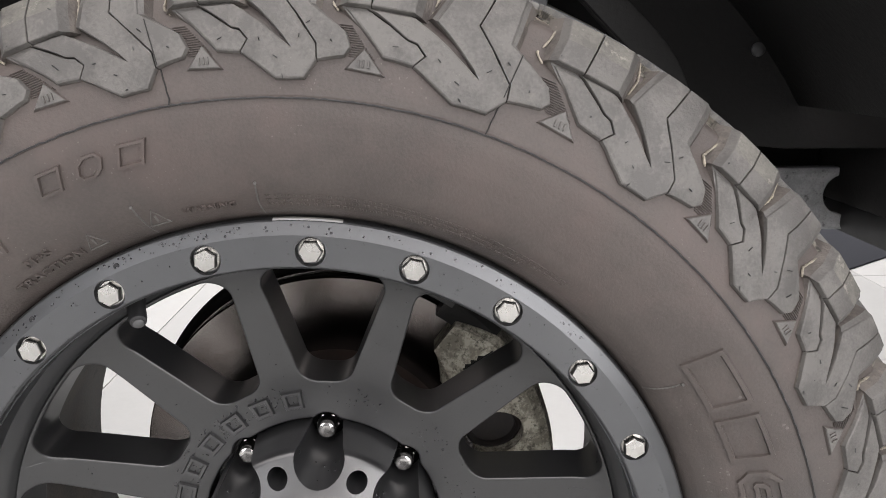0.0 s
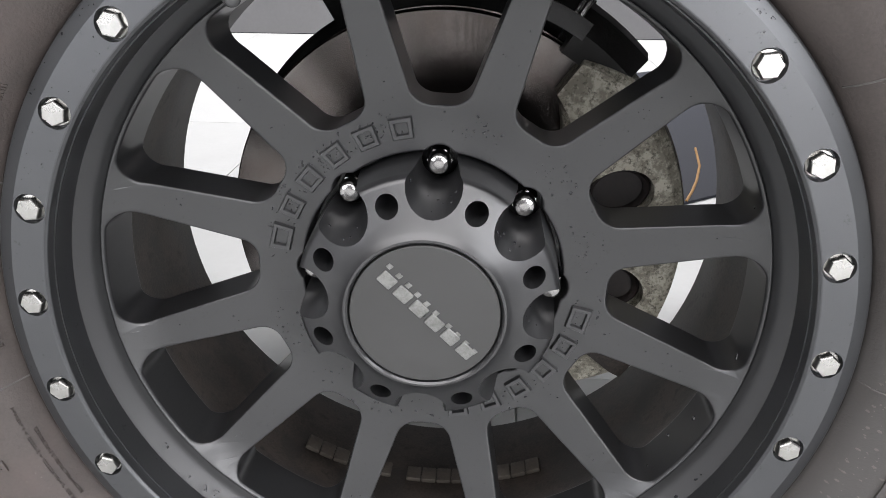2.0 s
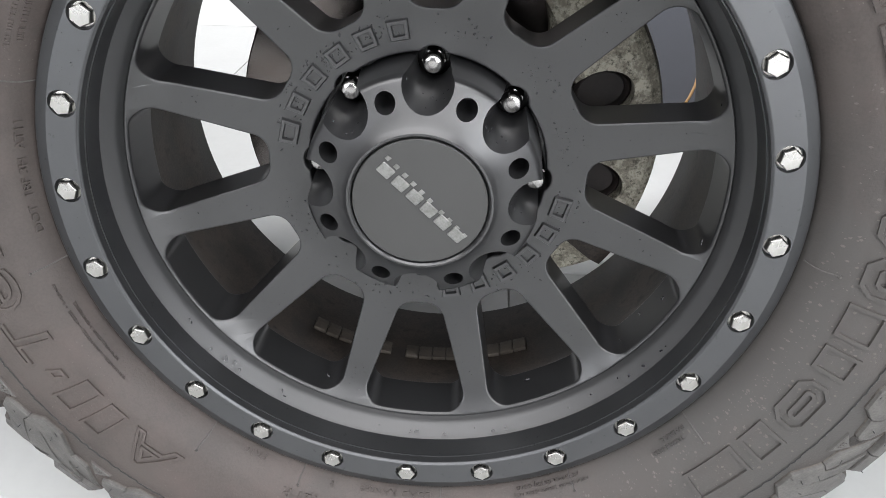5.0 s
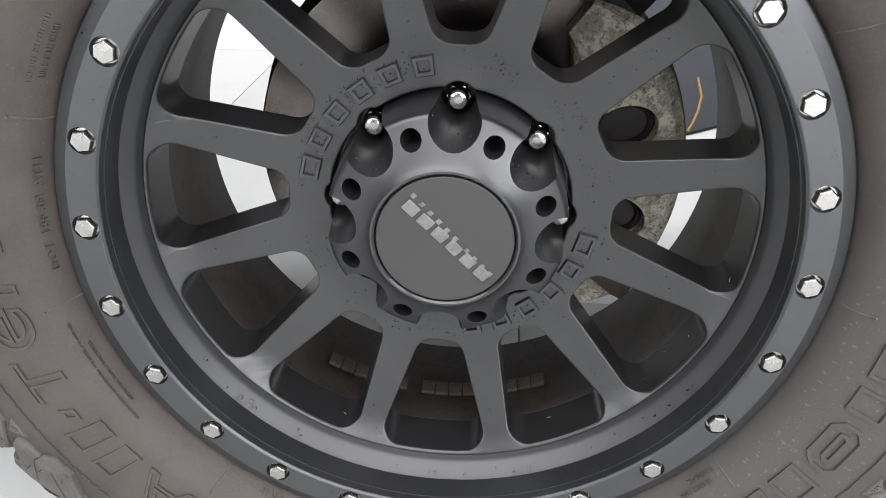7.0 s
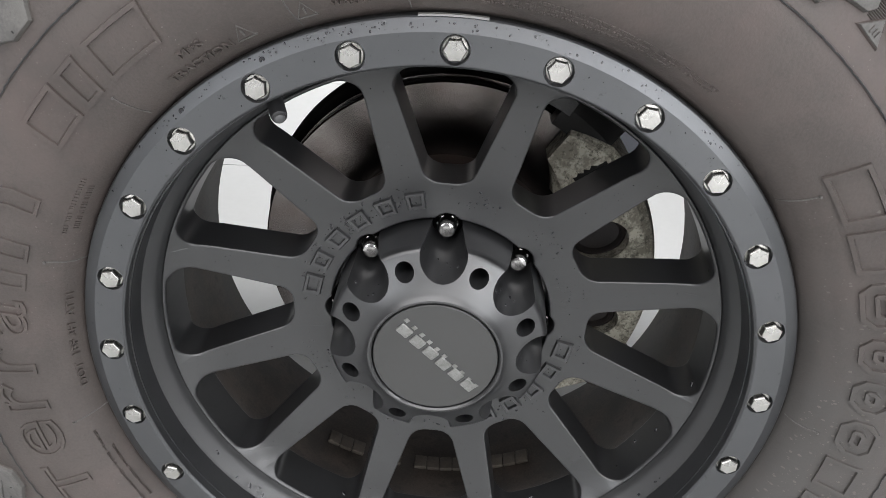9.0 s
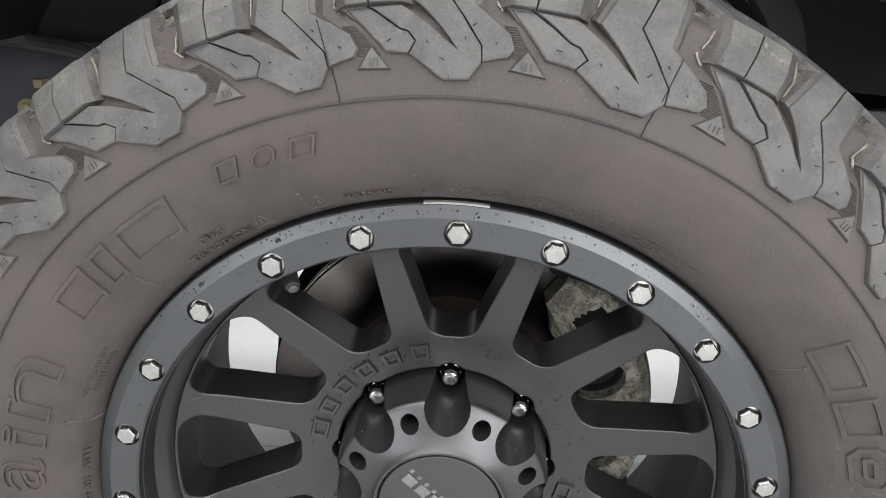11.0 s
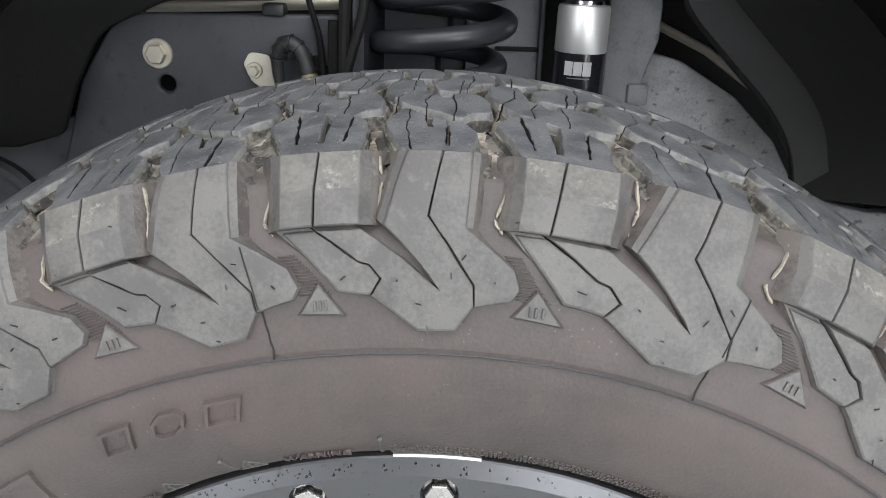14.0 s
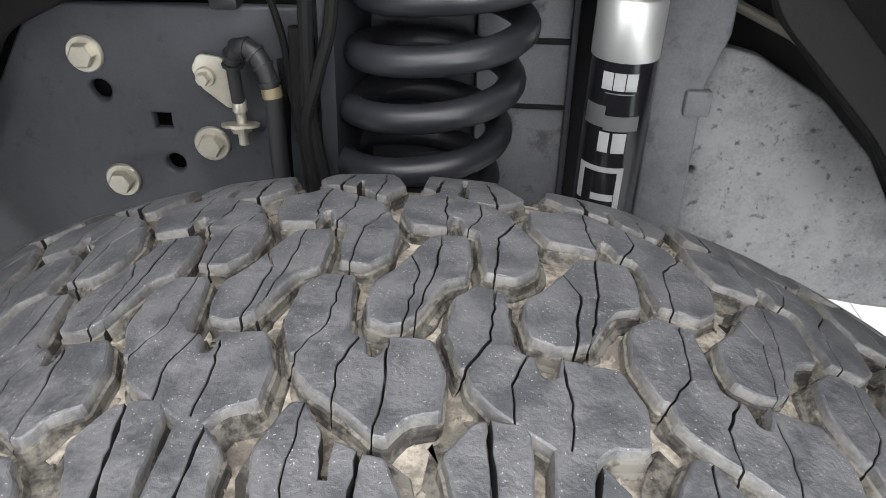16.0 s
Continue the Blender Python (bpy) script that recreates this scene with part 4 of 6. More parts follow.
def block(bm, polys, lift, slit, flare=1.0):
    """A tread block of pieces parted by thin slits, with a stepped, worn flank round it."""
    shared, corners = collections.Counter(), collections.Counter()
    for poly in polys:
        for p, q in zip(poly, poly[1:] + poly[:1]):
            shared[frozenset((spot(p), spot(q)))] += 1
        for p in poly:
            corners[spot(p)] += 1
    for poly in polys:
        n = len(poly)
        kinds = []
        for i in range(n):
            p, q = poly[i], poly[(i + 1) % n]
            gap = open_gap(poly, i) if len(poly) > 12 else 1.0
            edge_on = max(p[1], q[1]) < 0.006 or min(p[1], q[1]) > 2 * YC - 0.006
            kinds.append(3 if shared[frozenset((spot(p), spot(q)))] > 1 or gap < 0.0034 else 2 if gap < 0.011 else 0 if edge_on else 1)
        mood = random.Random(spot(poly[0])[0] + 17 * n)
        sides = [mood.choice((0.12, 0.35, 0.8, 1.1, 1.35)) for _ in range(n)]
        pts, kind, lean = [], [], []
        for i in range(n):
            p, q = poly[i], poly[(i + 1) % n]
            length = math.dist(p, q)
            cut0 = min(0.0011, length * 0.28) if kinds[i] == 1 and kinds[i - 1] == 1 and corners[spot(p)] == 1 else 0
            cut1 = min(0.0011, length * 0.28) if kinds[i] == 1 and kinds[(i + 1) % n] == 1 and corners[spot(q)] == 1 else 0
            m = max(1, round((length - cut0 - cut1) / 0.0042))
            for k in range(m + (1 if cut1 else 0)):
                f = (cut0 + (length - cut0 - cut1) * k / m) / length
                x, y = p[0] + (q[0] - p[0]) * f, p[1] + (q[1] - p[1]) * f
                rnd = random.Random(spot((x, y))[0] * 7919 + spot((x, y))[1])
                wob = 0.00055 if kinds[i] == 3 and 0 < k < m else 0.00045 if 0 < k < m else 0.0
                pts.append((x + rnd.uniform(-wob, wob), y + rnd.uniform(-wob, wob)))
                kind.append(kinds[i])
                lean.append(sides[i])
        n = len(pts)
        rnd = random.Random(n * 31 + spot(pts[0])[0])
        rough = [f * rnd.uniform(0.75, 1.25) for f in lean]
        rows = []
        for level, (h, wide, slot, thin) in enumerate(STEPS):
            d = [0.0012 + max(wide, 0.0) if c == 0 else wide * (f * flare if level < 2 else f if level < 3 else 1) if c == 1 else slot if c == 2 else thin + slit * min(max(f, 0.6), 1.25) for c, f in zip(kind, rough)]
            rows.append([bm.verts.new(on_tread(x, y, h + lift + (0.0008 * (f - 1) if 0 < level < 3 else 0.0004 * (f - 1) if 2 < level < 5 else 0))) for (x, y), f in zip(pulled(pts, d), rough)])
        for level, (lo, hi) in enumerate(zip(rows, rows[1:])):
            for i in range(n):
                f = bm.faces.new((lo[i], lo[(i + 1) % n], hi[(i + 1) % n], hi[i]))
                # slit walls take the painted-in shade colour, index 3
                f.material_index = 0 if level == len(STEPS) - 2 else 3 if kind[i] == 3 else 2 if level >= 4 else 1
        f = bm.faces.new(rows[-1])
        f.material_index = 0
        bmesh.ops.triangulate(bm, faces=[f])


def tread():
    def piece(name, polys, k, flip=None, slit=0.0004, flare=1.0):
        bm = bmesh.new()
        rnd = random.Random(k * 131 + len(name) * 17 + (0 if flip is None else 7))
        block(bm, [bent(p, k, 0.436, flip) for p in polys], rnd.uniform(-0.0005, 0.0003), slit, flare)
        part(name, bm, [M_TOP, M_FLANK, M_EDGE, M_SHADE_SEAM], tyre, "", angle=18)
    for k in range(PITCHES):
        piece("shoulder_lug", LUG_A, k, None, 0.0, 2.2)
        piece("shoulder_lug", LUG_B, k, None, 0.0003, 2.2)
        for h in (0.0, 0.5):
            piece("middle_block", [[(u - 0.205 + h, t) for u, t in p] for p in MID], k)
            piece("centre_block", [[(u - 0.5 + h, t) for u, t in p] for p in CORE], k)
            piece("middle_block", [[(u - 0.205 + h, t) for u, t in p] for p in MID], k, 0.395)
        piece("shoulder_lug", LUG_A, k, 0.395, 0.0)
        piece("shoulder_lug", LUG_B, k, 0.395, 0.0003)


def lug(bm, poly, family, tall, creased):
    """A raised shoulder piece: thin slits towards its family, sloping walls elsewhere."""
    shared = collections.Counter(frozenset((spot(p), spot(q))) for other in family for p, q in zip(other, other[1:] + other[:1]))
    n = len(poly)
    rnd = random.Random(spot(poly[0])[0])
    kinds = [3 if shared[frozenset((spot(poly[i]), spot(poly[(i + 1) % n])))] > 1 else 2 if open_gap(poly, i) < 0.014 else 0 if min(poly[i][1], poly[(i + 1) % n][1]) > 0.4260 else 1 for i in range(n)]
    if creased:
        kinds[2] = 2       # the foot of the face runs straight into the plate
    pts, kind, high = [], [], []
    for i in range(n):
        p, q = poly[i], poly[(i + 1) % n]
        m = 1 if creased else max(1, round(math.dist(p, q) / 0.007))
        for k in range(m):
            f, wob = k / m, 0.0002 if k else 0.0
            pts.append((p[0] + (q[0] - p[0]) * f + rnd.uniform(-wob, wob), p[1] + (q[1] - p[1]) * f + rnd.uniform(-wob, wob)))
            kind.append(kinds[i])
            high.append(tall[i] + (tall[(i + 1) % n] - tall[i]) * f)
    n = len(pts)
    soft = [max(0.12, min(1.0, ((pts[i][1] + pts[(i + 1) % n][1]) / 2 - 0.392) / 0.012)) for i in range(n)]
    rows = []
    for share, drop, d in ((None, 0.0, (0.0, -0.0092 if creased else -0.0078, 0.0, 0.0003)), (0.30, 0.0, (0.0, -0.0036 if creased else -0.0030, 0.0, 0.0003)), (1.0, 0.0014, (0.0, -0.0002, 0.0001, 0.0003)), (1.0, 0.0005, (0.0002, 0.0003, 0.0002, 0.0003)), (1.0, 0.0, (0.0008, 0.0012, 0.0007, 0.0006))):
        rows.append([bm.verts.new(on_side(a, b, -0.002 - 1.2 * sink(b) if share is None else h * share - drop)) for (a, b), h in zip(pulled(pts, [d[c] * (f if d[c] < 0 else 1) for c, f in zip(kind, soft)]), high)])
    for level, (lo, hi) in enumerate(zip(rows, rows[1:])):
        for i in range(n):
            f = bm.faces.new((lo[i], lo[(i + 1) % n], hi[(i + 1) % n], hi[i]))
            f.material_index = 1 if level < 1 else 0
    top = rows[-1]
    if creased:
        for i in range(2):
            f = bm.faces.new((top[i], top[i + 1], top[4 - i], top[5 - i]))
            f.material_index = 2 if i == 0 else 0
    else:
        f = bm.faces.new(top)
        bmesh.ops.triangulate(bm, faces=[f])


def ribbon(bm, run, rnd):
    """A thin uneven strip along a run of points, facing outwards."""
    rows = []
    for i, p in enumerate(run):
        along = (run[min(i + 1, len(run) - 1)] - run[max(i - 1, 0)]).normalized()
        out = Vector((p.x, -0.35, p.z - ZC)).normalized() * 0.6 + Vector((0, -0.8, 0))
        across = along.cross(out).normalized()
        ends = 0.35 if i in (0, len(run) - 1) else 1.0
        w, h = rnd.uniform(0.0005, 0.0010) * ends, rnd.uniform(0.0003, 0.0007) * ends
        rows.append([bm.verts.new(p - across * w - out * 0.0004), bm.verts.new(p - across * w * 0.5 + out * h), bm.verts.new(p + across * w * 0.6 + out * h * 0.8), bm.verts.new(p + across * w - out * 0.0004)])
    for lo, hi in zip(rows, rows[1:]):
        for k in range(3):
            bm.faces.new((lo[k], lo[k + 1], hi[k + 1], hi[k]))


def shoulder():
    marks = bmesh.new()
    mud = bmesh.new()
    for k in range(PITCHES):
        bm = bmesh.new()
        faces = [bent(list(left) + list(reversed(right)), k, 0.39) for left, right in SIDE_FACE]
        for poly in faces:
            lug(bm, poly, faces, (0.0042, 0.0065, 0.0060, 0.0060, 0.0065, 0.0042), True)
        part("shoulder_face", bm, [M_SIDE_WORN, M_GULLY_SHADE, M_CHAMFER], tyre, angle=33)
        bm = bmesh.new()
        plates = [bent(poly, k, 0.39) for poly in SIDE_PLATE]
        for i, poly in enumerate(plates):
            lug(bm, poly, plates, [0.0038 - 0.0018 * max(0, min(1, (t - 0.375) / 0.024)) if i == 0 else 0.0042 for s, t in poly], False)
        part("shoulder_plate", bm, [M_SIDE_WORN, M_GULLY_SHADE], tyre, angle=30)
        bm = bmesh.new()
        raised(bm, bent([(.0, .3790), (.112, .3655), (-.104, .3668)], k, 0.39), on_side, 0.0022, -0.001, 0.0002, 0.0006, 0.0010)
        for c in (-.022, .004, .030):
            raised(bm, bent([(c - .006, .3682), (c + .006, .3682), (c + .006, .3722), (c - .006, .3722)], k, 0.39), on_side, 0.0030, 0.0005, 0.0001, 0.0002, 0.0)
        part("wear_mark", bm, [M_SIDE_WORN, M_SIDE], tyre, "raised triangular mark on the sidewall")
        for i in range(14):
            f = i / 13
            r = 0.3905 - 0.0165 * f
            u0, u1 = -.165 + .075 * f, -.090 + .145 * f
            raised(marks, bent([(u0, r - .00027), (u1, r - .00027), (u1, r + .00027), (u0, r + .00027)], k, 0.39), on_side, 0.0009, -0.0005, 0.0, 0.0002, 0.0, (0, 0))
        for path in (((-.172, .4240), (-.176, .4170), (-.212, .4060), (-.218, .4035), (-.182, .3985)), ((.276, .4265), (.292, .4180), (.288, .4130), (.274, .4060))):
            rnd = random.Random(k * 3 + int(path[0][0] > 0))
            turned = rnd.uniform(-0.006, 0.006)
            pts = [on_side(radians(turn_at(k + u + turned)) * 0.39, r, 0.0012 - 0.8 * sink(r)) for u, r in path]
            pts = [Vector(p) + Vector((rnd.uniform(-1, 1), rnd.uniform(-0.6, 0.6), rnd.uniform(-1, 1))) * 0.00022 for p in smooth_path(pts, 5)]
            cut = rnd.randint(4, len(pts) - 3) if rnd.random() < 0.4 else 0
            for run in ([pts[:cut], pts[cut + 1:]] if cut else [pts]):
                if len(run) > 1:
                    ribbon(mud, run, rnd)
    part("hatched_ribs", marks, M_SIDE, tyre, "fine hatched ribs between the shoulder plates")["kind"] = "stuff"
    part("mould_flash", mud, M_FLASH, tyre, "pale dried mud along the mould lines")["kind"] = "stuff"


def letter(ch, s0, s1, r0, r1, at, lean=0.004):
    """A letter drawn as a flat raised border, stretched between s0 and s1 and between r0 and r1."""
    cu = bpy.data.curves.new("letter", "FONT")
    cu.body, cu.size, cu.fill_mode, cu.resolution_u = ch, 1.0, "NONE", 4
    flat_ring = baked(new("letter", cu))
    bmesh.ops.remove_doubles(flat_ring, verts=flat_ring.verts, dist=0.004)
    loops, seen = [], set()
    for v in flat_ring.verts:
        run = []
        while v is not None and v not in seen:
            seen.add(v)
            run.append(v.co.to_2d())
            v = next((e.other_vert(v) for e in v.link_edges if e.other_vert(v) not in seen), None)
        if len(run) > 2:
            loops.append(run)
    xs, ys = [p.x for run in loops for p in run], [p.y for run in loops for p in run]
    wide, tall = max(max(xs) - min(xs), 0.01), max(max(ys) - min(ys), 0.01)
    bm = bmesh.new()
    for run in loops:
        poly = []
        for p in run:
            f = (p.y - min(ys)) / tall
            poly.append((s0 + (s1 - s0 - lean) * (p.x - min(xs)) / wide + lean * f, r0 + (r1 - r0) * f))
        poly = [(p[0] + (q[0] - p[0]) * k / m, p[1] + (q[1] - p[1]) * k / m) for p, q in zip(poly, poly[1:] + poly[:1]) for m in (max(1, round(math.dist(p, q) / 0.006)),) for k in range(m)]
        n = len(poly)
        rows = [[bm.verts.new(at(x, t, h)) for x, t in shrunk(poly, d)] for d, h in ((-0.0016, -0.0006), (-0.0011, 0.0017), (0.0011, 0.0017), (0.0014, -0.0003))]
        for lo, hi in zip(rows, rows[1:]):
            for q in range(n):
                bm.faces.new((lo[q], lo[(q + 1) % n], hi[(q + 1) % n], hi[q]))
    flat_ring.free()
    part("letter", bm, M_SIDE, tyre, "raised outlined letter on the sidewall", angle=25)


def sidewall_shapes():
    """Large outlined shapes standing proud of the sidewall."""
    def at(s, t, h):
        return on_side(s * 0.39 / 0.32, t, h)

    def shape(a0, a1, r0, r1, slant, rim=0.0030, soft=False):
        bm = bmesh.new()
        s0, s1 = radians(a0) * 0.32, radians(a1) * 0.32
        outer = [(s0, r0), (s1 - slant, r0), (s1, r1), (s0 + slant, r1)]
        if soft:
            cut = min(0.008, 0.28 * min(math.dist(p, q) for p, q in zip(outer, outer[1:] + outer[:1])))
            outer = [(p[0] + (q[0] - p[0]) * f, p[1] + (q[1] - p[1]) * f) for p, q in zip(outer, outer[1:] + outer[:1]) for f in (cut / math.dist(p, q), 1 - cut / math.dist(p, q))]
        n = len(outer)
        wide = min(r1 - r0, (s1 - s0) - slant)
        rings = [0.0] + ([0.0085] if wide > 0.019 and soft else [])
        for inset in rings:
            loops = [(shrunk(outer, inset + d), h) for d, h in ((0.0, -0.0006), (0.0004, 0.0021), (rim - 0.0004, 0.0021), (rim, -0.0002))]
            rows = []
            for pts, h in loops:
                row = []
                for i in range(n):
                    p, q = pts[i], pts[(i + 1) % n]
                    row += [bm.verts.new(at(p[0] + (q[0] - p[0]) * k / 4, p[1] + (q[1] - p[1]) * k / 4, h)) for k in range(4)]
                rows.append(row)
            for lo, hi in zip(rows, rows[1:]):
                for q in range(4 * n):
                    bm.faces.new((lo[q], lo[(q + 1) % (4 * n)], hi[(q + 1) % (4 * n)], hi[q]))
        part("raised_shape", bm, M_SIDE, tyre, "raised outlined shape on the sidewall", angle=25)
    for a0, a1 in ((-25.6, -21.8), (-21.2, -17.3), (-16.8, -12.8)):
        shape(a0, a1, 0.3210, 0.3352, 0.0055, 0.0024, a0 == -21.2)
    for a0, a1 in ((-52.8, -45.6), (-45.4, -41.2), (-40.6, -31.4)):
        shape(a0, a1, 0.3055, 0.3325, 0.006, 0.0036)
    for a0, a1 in ((52.5, 60.4), (61.2, 67.8), (68.8, 76.2), (77.2, 83.0), (83.8, 89.6), (90.4, 96.8), (97.6, 103.4), (104.4, 109.0), (110.0, 118.6), (119.6, 125.0), (125.8, 135.2)):
        shape(a0, a1, 0.3055, 0.3325, 0.003, 0.0036, a0 in (68.8, 77.2, 83.8, 90.4, 110.0))
    slots = ((-139.0, -129.4), (-128.2, -123.8), (-122.8, -118.4), (-117.4, -114.8), (-113.8, -106.0), (-105.0, -97.6), (-96.6, -91.0), (-90.0, -84.4), (-83.4, -76.8), (-75.8, -72.0), (-71.0, -60.0))
    for ch, (a0, a1) in zip("All-Terrain", slots):
        tall = (0.3150, 0.3225) if ch == "-" else (0.3055, 0.3325)
        letter(ch, radians(a0) * 0.32 + 0.0016, radians(a1) * 0.32 - 0.0016, *tall, at)


def sidewall_words():
    def row(text, a, r, size, name="lettering"):
        slope = (side_y(r + 0.002) - side_y(r - 0.002)) / 0.004
        low = 1 / math.hypot(1, slope)
        bm = words(text, size, lambda x, y, h: on_side((radians(a) * r + 1.25 * x) * 0.39 / r, r + (y - 0.35 * size) * low, 1.6 * h + 0.0012))
        part(name, bm, M_SIDE, tyre, "moulded rubber lettering", angle=20)

    def dashes(a0, a1, r, size, seed):
        rnd = random.Random(seed)
        bm = bmesh.new()
        a = a0
        while a < a1:
            w = rnd.uniform(0.16, 0.45)
            s0, s1 = radians(a) * 0.39, radians(min(a + w, a1)) * 0.39
            raised(bm, [(s0, r), (s1, r), (s1, r + size), (s0, r + size)], on_side, 0.0007, -0.0004, 0.0, 0.0002, 0.0, (0, 0))
            a += w + rnd.choice((0.12, 0.14, 0.16, 0.45))
        part("small_print", bm, M_SIDE, tyre, "rows of tiny moulded print")
    row("M+S", -30.8, 0.2945, 0.0084)
    row("TRACTION", -31.0, 0.2856, 0.0080)
    row("WARNING", -9.3, 0.2880, 0.0054)
    row("LOAD RANGE", 184.3, 0.2795, 0.0082)
    row("E", 196.0, 0.2806, 0.0090)
    row("35X12.50R20LT", 178.3, 0.2930, 0.0125)
    row("121 R", 200.7, 0.2938, 0.0115)
    row("PR10", 210.9, 0.2796, 0.0085)
    row("MAX LOAD 1450kg (3195 LBS)", 155.8, 0.2820, 0.0042)
    row("AT 520kPa (75 PSI) COLD", 156.2, 0.2788, 0.0042)
    row("TUBELESS", 133.6, 0.2850, 0.0056)
    row("RADIAL", 132.0, 0.2808, 0.0056)
    row("DOT  1BF 3H  AT11", -85.5, 0.2813, 0.0084)
    row("TREAD PLIES: 3 POLYESTER + 2 STEEL + 1 NYLON", -113.0, 0.2862, 0.0036)
    row("SIDEWALL PLIES: 3 POLYESTER", -113.5, 0.2822, 0.0036)
    dashes(-2.5, 36.0, 0.2905, 0.0016, 3)
    dashes(-2.5, 36.0, 0.2875, 0.0016, 4)
    dashes(-2.5, 30.0, 0.2846, 0.0016, 5)
    dashes(-66.0, -56.0, 0.2860, 0.0026, 6)
    dashes(-65.0, -57.0, 0.2810, 0.0026, 7)
    # warning triangles and thin vent lines
    for a in (-16.0, -24.3):
        bm = bmesh.new()
        s = radians(a) * 0.39
        tri = [(s - .0088, .2832), (s + .0088, .2832), (s, .2930)]
        sweep(bm, [on_side(x, r, 0.0003) for x, r in tri], 0.00062, 6, closed=True)
        raised(bm, [(s - .0008, .2850), (s + .0008, .2850), (s + .0009, .2893), (s - .0009, .2893)], on_side, 0.0008, -0.0004, 0.0, 0.0002, 0.0, (0, 0))
        part("warning_triangle", bm, M_SIDE_WORN, tyre, "small moulded triangle")
    for a, r0, r1 in ((-3.3, .2775, .3000), (-17.6, .2780, .2985), (-42.5, .2790, .3000), (-70.9, .2750, .2948), (-100.2, .2760, .2944), (-140.0, .2765, .2944), (-158.2, .2760, .2866), (176.0, .2760, .2960),
                      (128.5, .2760, .2945), (94.8, .2770, .2944), (55.0, .2780, .3000), (152.0, .2760, .2860)):
        pts = [on_side(radians(a + 0.12 * math.sin(k + a)) * 0.39, r0 + (r1 - r0) * k / 4, 0.0003) for k in range(5)]
        bm = bmesh.new()
        sweep(bm, pts, 0.00060, 5)
        if r0 < 0.3:
            sweep(bm, [pts[-1], Vector(pts[-1]) + Vector((0.0004, -0.0016, 0))], 0.0010, 6)
        part("vent_line", bm, M_SIDE_WORN, tyre, "thin moulded vent line")
    # dark mould seams that run from the plates to the ridge
    for a0, a1, r0, r1 in ((-10.05, -9.76, 0.3712, 0.3497), (19.98, 19.60, 0.3712, 0.3497)):
        pts = [on_side(radians(a0 + (a1 - a0) * k / 6 + 0.05 * math.sin(3 * k)) * 0.39, r0 + (r1 - r0) * k / 6, 0.0002) for k in range(7)]
        bm = bmesh.new()
        sweep(bm, pts, 0.00045, 5)
        part("mould_seam", bm, M_SHADE_SEAM, tyre, "thin dark mould seam")
    for a0, a1, a2 in ((-10.55, -10.25, -10.05), (20.35, 20.15, 19.98)):
        pts = [on_side(radians(float(np.interp(r, (0.3712, 0.382, 0.396), (a2, a1, a0)))) * 0.39, r, 0.0043) for r in (0.3712, 0.376, 0.382, 0.389, 0.396)]
        bm = bmesh.new()
        sweep(bm, pts, 0.00035, 5)
        part("mould_seam", bm, M_SHADE_SEAM, tyre, "thin dark mould seam")
    # pale dust flecks on the lower sidewall
    bm = bmesh.new()
    rnd = random.Random(61)
    for _ in range(900):
        a, r = rnd.gauss(118, 26), rnd.uniform(0.283, 0.345)
        size = rnd.choice((0.0003, 0.0004, 0.0005, 0.0008, 0.0013))
        n = rnd.randint(5, 7)
        ring = [(radians(a) * 0.39 + math.cos(6.283 * k / n) * size * rnd.uniform(0.6, 1.3), r + math.sin(6.283 * k / n) * size * rnd.uniform(0.6, 1.3)) for k in range(n)]
        top = bm.verts.new(on_side(radians(a) * 0.39, r, 0.00022))
        verts = [bm.verts.new(on_side(x, y, 0.00002)) for x, y in ring]
        for k in range(n):
            bm.faces.new((verts[k], verts[(k + 1) % n], top))
    bmesh.ops.recalc_face_normals(bm, faces=bm.faces)
    part("dust_speckle", bm, M_DUST, tyre, "pale dust flecks on the lower sidewall")["kind"] = "stuff"
    bm = bmesh.new()
    rnd = random.Random(12)
    for k in range(PITCHES):
        for u, r in ((.13, .3815), (.36, .3790), (.47, .3700), (.60, .3830), (.80, .3800), (-.11, .4035), (.19, .4120), (.50, .3615), (.66, .3900)):
            p = on_side(radians(turn_at(k + u)) * 0.39, r, 0.0040)
            d = Vector((rnd.uniform(-1, 1), -0.8, rnd.uniform(-1, 1))).normalized()
            sweep(bm, [p, p + d * rnd.uniform(0.0018, 0.0045)], 0.00035, 4)
    part("vent_hairs", bm, M_RUBBER, tyre, "tiny rubber vent hairs")["kind"] = "stuff"


carcass()
shoulder()
sidewall_shapes()
sidewall_words()


